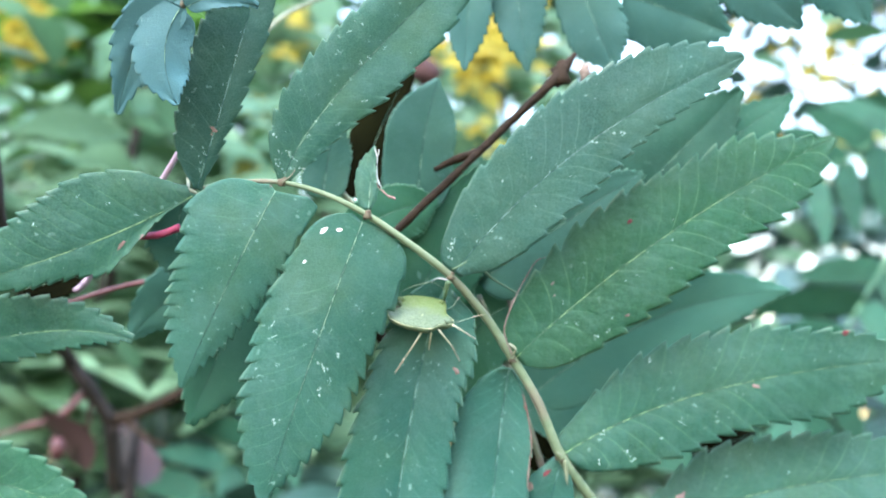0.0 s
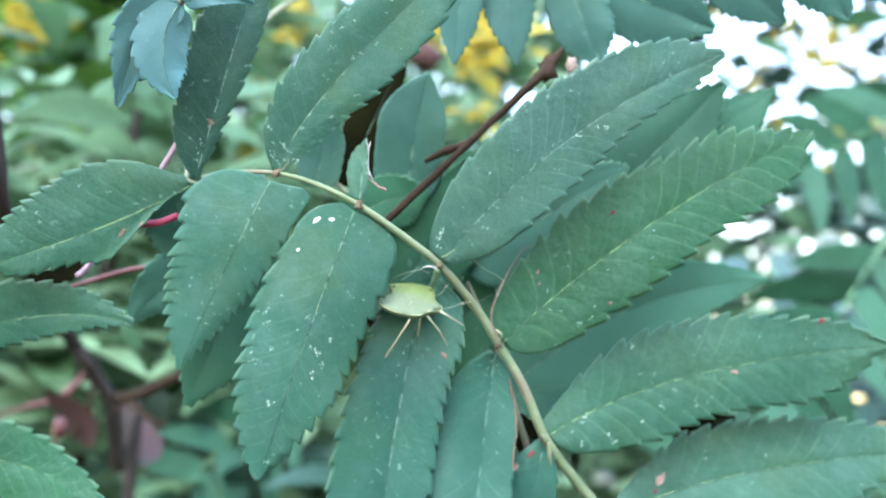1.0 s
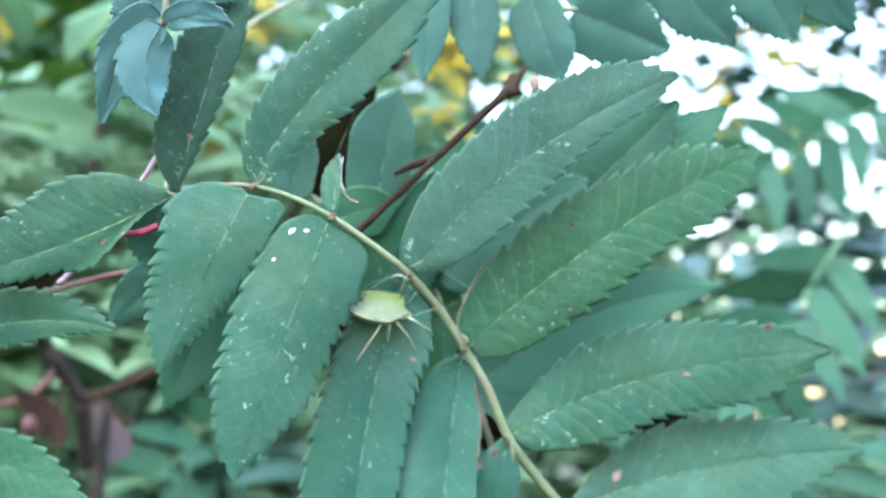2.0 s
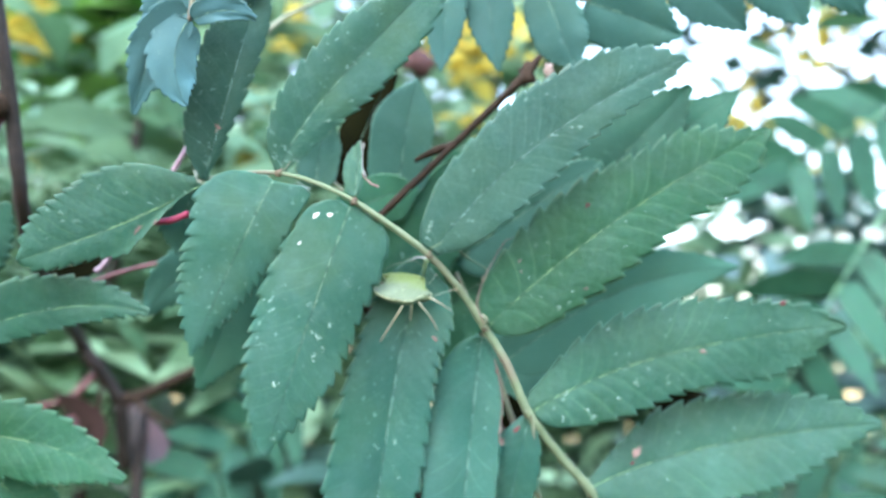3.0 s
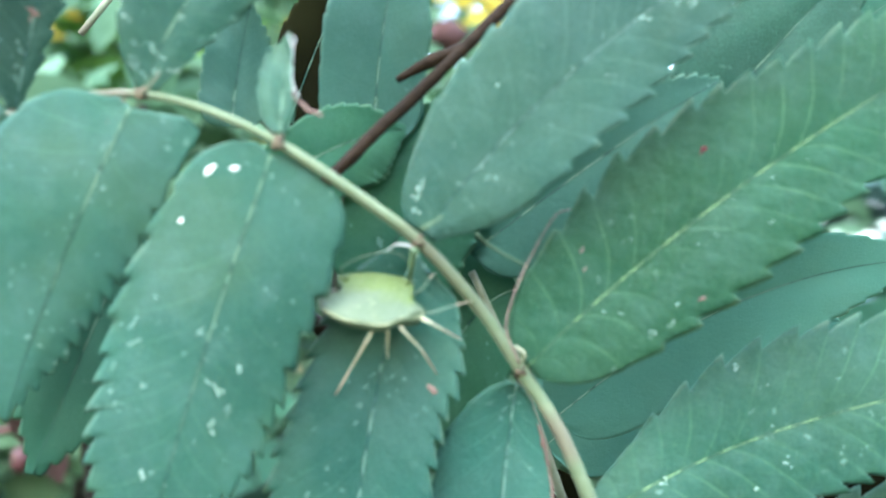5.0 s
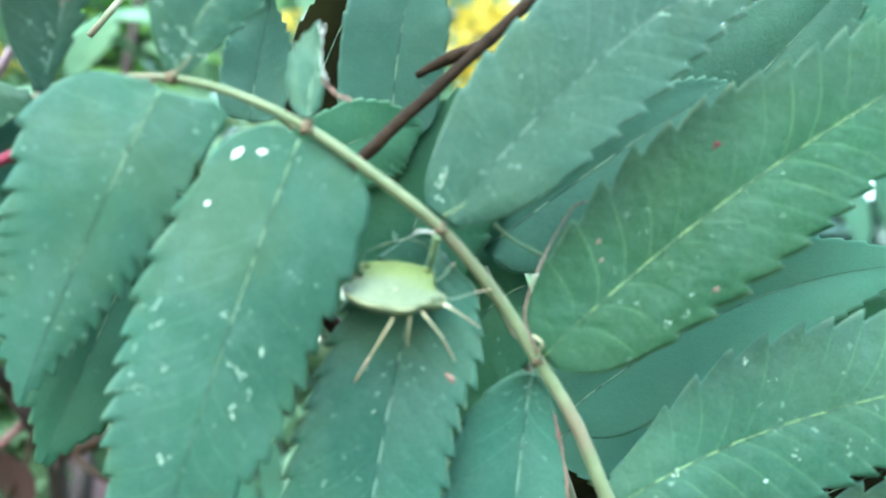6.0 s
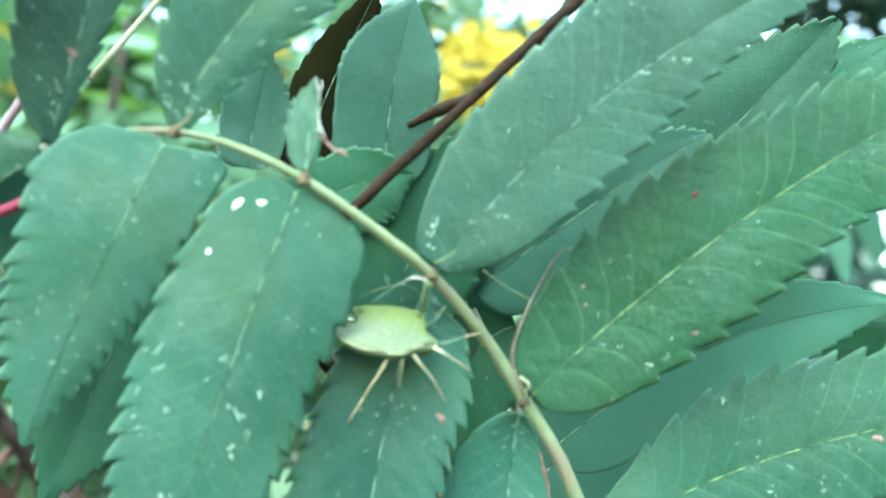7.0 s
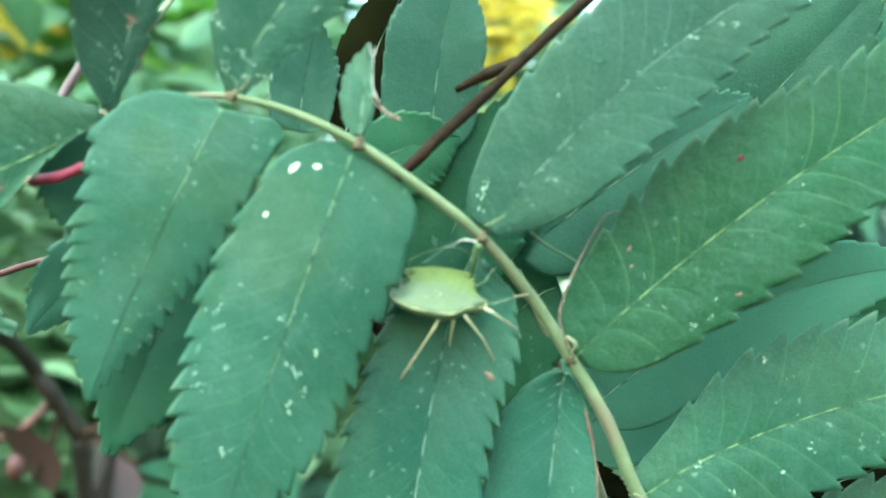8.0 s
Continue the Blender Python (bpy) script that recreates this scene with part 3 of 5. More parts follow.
    leaflet(leaf, i, LEAF_VEINED, rib=0.3, spots=[(0.608, 0.13, 0.64, DRY_PINK), (0.808, -0.97, 0.71, RED_SPOT), (0.267, 0.56, 0.43, PALE_SPOT), (0.167, 0.59, 0.38, PALE_SPOT), (0.325, -0.31, 0.24, PALE_SPOT), (0.146, -0.00, 0.43, PALE_SPOT), (0.350, 0.40, 0.39, PALE_SPOT), (0.167, 0.77, 0.43, PALE_SPOT), (0.292, -0.84, 0.29, PALE_SPOT), (0.083, 0.72, 0.43, PALE_SPOT)] + specks(i, 105, 9, 0.08, 0.85, -0.8, 0.8, 0.14))
    j = Blade((30.4, 169.6, 1336.3), (54.3, 169.8, 1344.1), (87.5, 170.9, 1348.0), (1.3, 1.6, 2.7, 5.2, 8.7, 8.7, 8.1, 6.8, 4.8, 2.1), (2.0, 2.4, 4.7, 7.7, 10.0, 10.6, 9.7, 7.1, 4.1, 1.6), 17, seed=9, tooth=1.1, pucker=0.1)
    leaflet(leaf, j, LEAF_VEINED, rib=0.3, spots=[(0.221, -0.38, 1.33, DRY_PINK), (0.271, 0.40, 0.33, PALE_SPOT), (0.558, -0.28, 0.28, PALE_SPOT), (0.171, 0.07, 0.33, PALE_SPOT), (0.204, -0.15, 0.50, RED_SPOT)] + specks(j, 106, 9, 0.08, 0.85, -0.8, 0.8, 0.14))

    # end group and upper left
    k = Blade((-38.5, 144.9, 1389.1), (-51.9, 143.7, 1381.9), (-68.0, 142.0, 1375.6), (0.2, 0.2, 0.1, 0.4, 2.0, 5.0, 3.9, 3.4, 2.9, 1.5), (1.9, 2.4, 4.4, 8.1, 10.1, 9.4, 8.2, 6.7, 4.4, 1.6), 14, seed=10, tooth=0.6, fold=6, pucker=0.06)
    leaflet(leaf, k, LEAF_VEINED, spots=[(0.375, -0.45, 0.77, DRY_PINK), (0.379, -0.44, 0.41, DRY), (0.296, 0.45, 0.27, PALE_SPOT), (0.350, 0.73, 0.23, PALE_SPOT), (0.283, -0.97, 0.36, DRY_PINK), (0.629, 0.70, 0.23, PALE_SPOT)] + specks(k, 107, 9, 0.08, 0.85, -0.8, 0.8, 0.14))
    n = Blade((-37.4, 143.2, 1389.7), (-32.0, 137.0, 1404.0), (-24.5, 130.0, 1426.3), (0.7, 0.9, 2.7, 5.1, 6.4, 6.5, 6.4, 4.6, 2.4, 0.8), (0.7, 0.7, 0.7, 1.4, 2.0, 2.9, 3.4, 3.4, 2.0, 0.7), 15, seed=11, tooth=0.5, fold=14)
    leaflet(leaf, n, LEAF_TEAL, spots=[(0.312, 0.04, 0.48, DRY_PINK), (0.292, -0.04, 0.31, DRY), (0.208, -0.15, 0.39, PALE_SPOT), (0.154, -0.15, 0.35, PALE_SPOT), (0.113, -0.16, 0.31, PALE_SPOT), (0.196, -0.02, 0.26, PALE_SPOT), (0.412, -0.03, 0.17, PALE_SPOT), (0.504, 0.03, 0.17, PALE_SPOT), (0.604, 0.02, 0.17, PALE_SPOT), (0.192, -0.46, 0.22, PALE_SPOT)] + specks(n, 110, 9, 0.08, 0.85, -0.8, 0.8, 0.14))
    o = Blade((-23.8, 140.8, 1390.6), (-14.4, 136.8, 1404.2), (9.6, 131.7, 1427.8), (1.1, 1.4, 2.6, 4.6, 6.2, 6.5, 6.3, 4.6, 2.4, 0.9), (1.0, 1.3, 1.9, 3.0, 4.3, 5.8, 6.2, 5.7, 3.3, 1.2), 17, seed=12, tooth=0.7)
    leaflet(leaf, o, spots=[(0.075, -0.67, 0.60, PALE_SPOT), (0.058, -0.28, 0.51, PALE_SPOT), (0.175, -0.87, 0.38, PALE_SPOT), (0.158, -0.20, 0.34, PALE_SPOT), (0.108, 0.97, 0.39, PALE_SPOT), (0.142, 0.27, 0.34, PALE_SPOT), (0.133, -0.51, 0.34, PALE_SPOT), (0.083, 0.30, 0.39, PALE_SPOT), (0.567, -0.08, 0.30, PALE_SPOT), (0.592, -0.01, 0.26, PALE_SPOT), (0.442, 0.64, 0.30, PALE_SPOT), (0.338, 0.61, 0.26, PALE_SPOT), (0.342, 0.02, 0.26, PALE_SPOT), (0.417, 0.03, 0.21, PALE_SPOT), (0.633, 0.10, 0.21, PALE_SPOT), (0.517, 0.01, 0.21, PALE_SPOT), (0.275, 0.06, 0.26, PALE_SPOT)] + specks(o, 111, 9, 0.08, 0.85, -0.8, 0.8, 0.14))
    p = Blade((-11.1, 141.1, 1386.1), (-10.8, 140.7, 1390.7), (-10.2, 140.5, 1395.7), (0.4, 0.9, 1.5, 2.0, 2.3, 2.3, 1.9, 1.4, 0.8, 0.3), (0.3, 0.5, 0.8, 1.2, 1.2, 0.9, 0.7, 0.5, 0.3, 0.1), 6, seed=13, tooth=0.25)
    ob = leaflet(leaf, p, label="stunted torn leaflet with a dry edge")
    part("dry_margin", tube([mm(q) for q in ((-9.8, 139.9, 1389.9), (-9.6, 139.9, 1389.1), (-8.9, 139.9, 1388.5), (-8.2, 139.9, 1387.8), (-7.3, 139.9, 1387.5), (-7.1, 139.9, 1387.2))], [0.00004, 0.00008, 0.00012, 0.00017, 0.0002, 0.00014], 6, 5, 0.9), DRY_PINK, ob, "pinkish dry curled edge")
    part("dry_margin", tube([mm(q) for q in ((-10.3, 139.6, 1395.3), (-10.0, 139.6, 1394.4), (-9.8, 139.6, 1393.6), (-9.8, 139.6, 1392.4), (-9.8, 139.6, 1390.9), (-9.6, 139.6, 1389.9), (-9.1, 139.6, 1389.0))], [0.00004, 0.00008, 0.00005, 0.00004, 0.00007, 0.00012, 0.00006], 6, 5, 0.9), PALE_EDGE, ob, "whitish crinkled torn edge")
    part("dry_margin", tube([mm(q) for q in ((-9.6, 139.6, 1395.0), (-9.6, 139.6, 1394.4), (-9.8, 139.6, 1393.9))], [0.00004, 0.00009, 0.00005], 6, 4, 0.6), PALE_EDGE, ob)

    # torn stalks, stipules and withered threads at the joints
    for pts, r, mat in ((((10.9, 154.1, 1365.6), (9.6, 152.3, 1369.2), (10.7, 151.5, 1373.0), (12.6, 151.2, 1376.8), (14.7, 151.0, 1380.1), (16.2, 150.9, 1380.7)), 0.0002, DRY),
                        (((10.5, 153.8, 1367.3), (11.4, 153.4, 1366.5), (10.9, 154.2, 1365.4)), 0.0004, PALE_STEM),
                        (((1.4, 146.4, 1377.9), (3.0, 145.7, 1378.6), (3.6, 145.6, 1379.1)), 0.0002, GREEN_THREAD),
                        (((0.7, 146.7, 1376.3), (-0.8, 146.7, 1376.6), (-1.8, 147.8, 1376.2)), 0.00016, PALE_EDGE),
                        (((-38.5, 143.9, 1389.7), (-36.7, 143.1, 1388.6), (-37.4, 143.4, 1387.3), (-36.3, 143.5, 1387.0)), 0.0003, PALE_STEM),
                        (((-23.8, 139.8, 1389.8), (-22.5, 139.1, 1390.7), (-21.9, 138.9, 1391.6)), 0.0002, PALE_STEM),
                        (((19.1, 159.4, 1350.2), (18.0, 159.4, 1350.6)), 0.0002, PALE_STEM),
                        (((6.7, 152.0, 1378.6), (8.2, 152.0, 1377.3), (10.2, 152.0, 1376.1), (11.9, 152.0, 1375.1)), 0.00026, GREEN_THREAD)):
        part("stipule", tube([mm(q) for q in pts], [r * 0.75 * (1 - 0.6 * i / len(pts)) for i in range(len(pts))], 6, 5, 0.5), mat, leaf, "withered thread-like stipule")
    return leaf, d


LEAF_FRONT, UNDER_BUG = front_leaf()


# ---- the shield bug ----
BUG_DARK = wood("bug_dark", (0.02, 0.025, 0.012), (0.06, 0.06, 0.03), 900, 0.5, 0.0001)
BUG_LEG = wood("bug_leg", (0.25, 0.26, 0.17), (0.38, 0.39, 0.29), 900, 0.6, 0.0001, (0.28, 0.27, 0.19))
BUG_FOOT = wood("bug_foot", (0.17, 0.15, 0.11), (0.28, 0.24, 0.18), 900, 0.5, 0.0001)
BUG_FEELER = wood("bug_feeler", (0.06, 0.10, 0.065), (0.11, 0.15, 0.10), 900, 0.6, 0.0001)
BUG_EDGE = wood("bug_edge", (0.15, 0.17, 0.095), (0.22, 0.24, 0.15), 900, 0.6, 0.0001)


def bug_shell(centre, ahead):
    """The bug's back: yellow-green round its middle, pale mint towards the margin, finely pitted."""
    m, tree = material("bug_shell")
    n = Net(tree)
    far = n.node("ShaderNodeVectorMath")
    far.operation = "DOT_PRODUCT"
    n.put(far.inputs[0], n.coords())
    far.inputs[1].default_value = ahead
    d = n.math("SUBTRACT", far.outputs["Value"], centre.dot(ahead))
    d = n.math("ADD", d, n.math("MULTIPLY", n.math("SUBTRACT", n.noise(500, 3), 0.5), 0.004))
    colour = n.mix(n.span(d, -0.0009, 0.0014), (0.050, 0.076, 0.044), (0.056, 0.086, 0.021))
    colour = n.mix(n.math("MULTIPLY", n.span(n.noise(1500, 2), 0.55, 0.7), 0.35), colour, (0.105, 0.13, 0.075))
    pits = n.span(n.cells(2600, "F1"), 0.1, 0.45)
    n.surface(colour, n.span(n.noise(300, 2), 0.3, 0.7, 0.5, 0.75), n.bump(n.math("ADD", pits, n.noise(500, 3)), 0.00012, 0.8), gloss=0.25)
    return m


def bug():
    ob = thing("shield_bug", mm((-2.7, 149.4, 1371.0)), "pale green shield bug standing on a rowan leaflet", "insect")
    at = mm((-3.5, 146.8, 1368.5))
    right = Vector((1, 0, -0.08)).normalized()
    ahead = Vector((-0.02, 0.66, 0.75)).normalized()
    ahead = (ahead - right * ahead.dot(right)).normalized()
    up = right.cross(ahead)
    shell = bug_shell(at + ahead * 0.0040 - ob.location, ahead)

    def spot(x, y, z):
        return at + (right * x + ahead * y + up * z) / 1000

    def height(x, y):
        """The domed back above the plane of its margin, in mm."""
        return 0.85 * max(0.0, 1 - (abs(x + 0.4) / 5.6) ** 2.4) * max(0.0, 1 - (abs(y - 4.6) / 4.6) ** 2.2) + 0.04 * (y - 2)

    def plate(corners, centre, proud, thick, round_edge=3):
        """A plate of the back with an angular outline: corners in mm, proud of the dome by so much."""
        line = [Vector(c) for c in corners]
        for cut in (0.07, 0.25):
            line = [q for a, b in zip(line, line[1:] + line[:1]) for q in (a.lerp(b, cut), a.lerp(b, 1 - cut))]
        c = Vector(centre)
        bm = bmesh.new()
        rings = []
        for r, dz in [(k / 8, proud * (1 - 1.7 * (k / 8) ** 4)) for k in range(1, 9)] + [(0.97, -thick * 0.5), (0.8, -thick), (0.4, -thick * 1.3)]:
            rings.append([bm.verts.new(spot(*(c + (p - c) * r), height(*(c + (p - c) * r)) + dz)) for p in line])
        k = len(line)
        for a, b in zip(rings, rings[1:]):
            for i in range(k):
                bm.faces.new((a[i], a[(i + 1) % k], b[(i + 1) % k], b[i]))
        bm.faces.new(rings[0][::-1])
        bm.faces.new(rings[-1])
        bmesh.ops.recalc_face_normals(bm, faces=bm.faces)
        return bm

    rim = [(0.9, 0.45), (1.9, 0.65), (2.9, 1.45), (4.6, 1.9), (5.05, 2.6), (4.7, 3.4), (3.8, 4.0), (3.65, 6.3), (3.0, 7.05), (0.6, 7.45), (-1.3, 7.55), (-3.0, 7.2), (-4.0, 6.5), (-3.1, 5.4), (-3.3, 4.35), (-5.2, 3.5), (-5.0, 2.4), (-4.0, 1.6), (-2.6, 0.9), (-1.0, 0.65)]
    part("abdomen", plate(rim, (0.0, 4.0), 0.0, 1.7), shell, ob, "pale green angular body")
    part("pronotum", plate([(0.1, 2.6), (2.4, 3.3), (3.4, 5.0), (3.3, 6.5), (0.3, 7.25), (-3.3, 7.2), (-3.7, 5.4), (-2.4, 3.4)], (-0.1, 5.2), 0.09, 0.1), shell, ob, "yellow-green domed shield")
    part("scutellum", plate([(0.0, 4.3), (1.3, 5.6), (1.9, 7.0), (-1.8, 7.1), (-1.3, 5.6)], (0.0, 6.1), 0.16, 0.1), shell, ob)
    part("margin", tube([spot(x, y, height(x, y) - 0.05) for x, y in ((4.8, 3.3), (5.0, 2.6), (4.5, 1.95), (2.9, 1.5), (1.9, 0.75), (0.9, 0.55), (-1.0, 0.7), (-2.6, 0.95), (-4.0, 1.65), (-4.95, 2.5), (-5.1, 3.4))], [0.00004, 0.00008, 0.00007, 0.00006, 0.00008, 0.00007, 0.00006, 0.00008, 0.00006, 0.00008, 0.00004], 6, 4, 0.5), BUG_EDGE, ob, "straw-coloured hem of the body")
    for x, y, dx in ((-3.6, 6.5, -0.35), (3.2, 6.6, 0.25), (4.5, 2.6, 0.4)):
        part("shoulder", tube([spot(x - dx * 2, y - 0.5, height(x - dx * 2, y - 0.5)), spot(x, y, height(x, y)), spot(x + dx, y + 0.25, height(x, y) - 0.05)], [0.0004, 0.00028, 0.00008], 8, 4), shell, ob)
    part("pale_dot", lump(spot(0.1, 2.8, height(0.1, 2.8) + 0.06), (0.00010, 0.00008, 0.00014), 3, 0.3), BUG_EDGE, ob)
    part("head", lump(spot(0, 7.2, 0.15), (0.0010, 0.0008, 0.0006), 4, 0.15), shell, ob)
    part("wing_spot", lump(spot(-3.9, 5.0, -0.3), (0.0008, 0.0004, 0.0007), 9, 0.5), BUG_DARK, ob, "dark notch on the flank")
    legs = (((-3.2, 149.7, 1369.5), (-3.6, 148.5, 1368.0), (-5.9, 151.7, 1365.0), (-7.6, 153.7, 1362.7)),
            ((-1.9, 149.8, 1369.3), (-1.8, 148.4, 1368.4), (-2.2, 151.9, 1366.5), (-2.2, 152.8, 1366.3)),
            ((-0.9, 149.7, 1369.5), (-0.4, 148.4, 1368.6), (1.3, 150.8, 1366.8), (2.6, 153.5, 1364.7)),
            ((0.7, 149.6, 1370.1), (1.9, 148.2, 1369.4), (3.4, 149.9, 1368.7), (5.1, 152.6, 1368.0)),
            ((0.8, 149.5, 1370.6), (2.2, 148.1, 1370.1), (4.5, 149.4, 1371.0), (6.5, 151.8, 1371.8)),
            ((-0.2, 150.7, 1372.2), (1.3, 148.6, 1372.4), (2.2, 149.3, 1373.7), (2.7, 151.7, 1374.6)))
    for i, q in enumerate(legs):
        q = [mm(v) for v in q]
        leg = part("leg", tube(q[:3], [0.00018, 0.00016, 0.00011] if i < 4 else [0.00008, 0.00007, 0.00005], 8, 5), BUG_LEG if i < 4 else BUG_FEELER, ob, "thin straw-coloured leg" if i < 4 else "thin greenish leg")
        part("foot", tube(q[2:], [0.00013, 0.00009] if i < 4 else [0.00008, 0.00006], 6, 4), BUG_FOOT, leg)
    q = ((-5.8, 150.4, 1373.7), (-6.5, 149.1, 1374.7), (-4.5, 148.9, 1375.8), (-1.8, 148.8, 1376.3), (-0.2, 149.4, 1375.7), (0.6, 150.2, 1374.5))
    part("antenna", tube([mm(v) for v in q], [0.00005] * (len(q) - 1) + [0.00004], 6, 5), BUG_FEELER, ob)



bug()


# ---- other leaves of the rowan near by ----
def near_leaf(name_label, root, rachis, blades, mat, r=0.0006, others=()):
    leaf = thing("rowan_leaf", mm(root), name_label, "leaf", "rowan leaves")
    part("rachis", tube([mm(p) for p in rachis], [r * (1 - 0.4 * i / len(rachis)) for i in range(len(rachis))], 8, 5, 0.15), PALE_STEM, leaf)
    for b in blades:
        leaflet(leaf, b, dict(others).get(b.seed, mat), rib=0.28)
    return leaf


near_leaf("small bluish-green young rowan leaf hanging down", (-34.6, 123.8, 1431.3), ((-34.6, 123.8, 1431.3), (-35.0, 124.1, 1420.1), (-35.8, 125.4, 1414.2), (-36.5, 126.5, 1411.4)), [
    Blade((-36.6, 126.2, 1412.8), (-42.1, 127.8, 1407.8), (-46.7, 132.9, 1398.0), 3.6, 3.5, 9, seed=21, fold=18, tooth=0.4),
    Blade((-36.6, 126.2, 1411.3), (-38.8, 127.4, 1405.0), (-37.3, 129.8, 1398.3), 3.4, 3.8, 9, seed=22, fold=-8, tooth=0.4),
    Blade((-35.7, 126.0, 1411.2), (-30.7, 124.8, 1412.3), (-25.6, 125.1, 1410.9), 2.2, 1.5, 8, seed=23, fold=10, tooth=0.3),
    Blade((-35.3, 125.2, 1417.7), (-40.2, 127.1, 1415.9), (-44.4, 130.0, 1411.6), 3.5, 3.1, 9, seed=24, tooth=0.4),
    Blade((-35.3, 125.1, 1417.8), (-30.9, 128.4, 1419.5), (-25.1, 130.7, 1417.9), 2.9, 2.9, 9, seed=25, tooth=0.4)], LEAF_BLUE)

near_leaf("rowan leaf with its tip hanging over a gap", (-113.5, 160.9, 1352.7), ((-113.5, 160.9, 1352.7), (-103.4, 158.0, 1357.1), (-95.3, 155.4, 1359.4)), [
    Blade((-95.5, 155.4, 1359.4), (-67.5, 150.5, 1368.1), (-47.4, 148.6, 1367.4), 5.8, 3.6, 15, seed=31, tooth=0.7, tilt=-6),
    Blade((-99.7, 156.9, 1371.7), (-85.9, 154.0, 1380.7), (-74.9, 152.4, 1388.3), 3.9, 8.6, 12, seed=32, tooth=0.5),
    # 35 is added near-black where a gap shows only shade
    Blade((-72.5, 166.0, 1378.2), (-66.3, 166.0, 1379.7), (-59.6, 166.0, 1381.4), 2.6, 2.6, 9, seed=35, tooth=0.3)], LEAF_VEINED, others=((35, LEAF_GAP_SHADE),))
near_leaf("rowan leaf low beside the fork", (-95.7, 170.2, 1328.6), ((-95.7, 170.2, 1328.6), (-84.7, 166.8, 1334.8), (-77.9, 163.7, 1339.8)), [
    Blade((-93.6, 162.3, 1346.5), (-71.7, 159.3, 1346.1), (-53.4, 158.8, 1338.8), 6.0, 7.0, 13, seed=33, tooth=0.8, tilt=-16),
    Blade((-78.9, 163.8, 1339.3), (-73.8, 167.0, 1334.0), (-69.6, 170.7, 1326.0), 5.0, 5.0, 12, seed=34)], LEAF_DEEP)

near_leaf("bright green rowan leaflet half hidden behind another", (-42.0, 153.6, 1396.7), ((-42.0, 153.6, 1396.7), (-40.7, 150.3, 1393.4), (-40.1, 148.2, 1390.9)), [
    Blade((-39.9, 147.8, 1390.7), (-41.8, 149.6, 1384.6), (-41.5, 152.7, 1377.1), 4.2, 4.2, 12, seed=38, tooth=0.5)], LEAF_PALE, r=0.0003)

near_leaf("shaded rowan leaf behind the front one", (2.1, 170.3, 1360.9), ((2.1, 170.3, 1360.9), (-5.2, 164.8, 1374.7), (-10.4, 160.5, 1386.3), (-18.5, 157.1, 1394.8)), [
    Blade((-4.3, 158.0, 1390.5), (-3.2, 155.2, 1401.3), (-0.8, 153.0, 1411.7), 6.1, 5.1, 13, seed=41, tooth=0.15),
    Blade((-19.9, 157.0, 1392.1), (-19.2, 156.0, 1398.2), (-17.5, 154.0, 1405.4), 3.6, 3.6, 10, seed=42, tooth=0.3),
    Blade((-15.3, 158.5, 1385.8), (-8.3, 157.5, 1389.8), (-0.8, 157.1, 1391.4), 4.0, 5.2, 10, seed=43, tooth=0.3),
    Blade((-5.1, 162.5, 1374.4), (-0.7, 160.4, 1383.3), (5.7, 157.6, 1397.4), 6.5, 7.6, 13, seed=44, tooth=0.4),
    # 45 is darkened in colour for the shade under the front leaflet
    Blade((-28.9, 158.0, 1384.6), (-35.2, 159.5, 1370.2), (-40.9, 160.0, 1355.0), 7.4, 6.2, 14, seed=45, tooth=0.6),
    Blade((-31.9, 161.4, 1384.1), (-45.0, 162.7, 1376.9), (-52.8, 164.1, 1369.0), 4.0, 4.6, 10, seed=46, tooth=0.3),
    # 47 carries the deep shade of the gap in its colour
    Blade((-15.4, 165.0, 1394.3), (-11.5, 164.0, 1405.3), (-4.9, 162.0, 1419.3), 4.3, 4.2, 10, seed=47, tooth=0.2)], LEAF_BACK, others=((41, LEAF_PALE), (42, LEAF_PALE), (45, LEAF_FAR_SHADED), (46, LEAF_PALE), (47, LEAF_GAP_SHADE)))

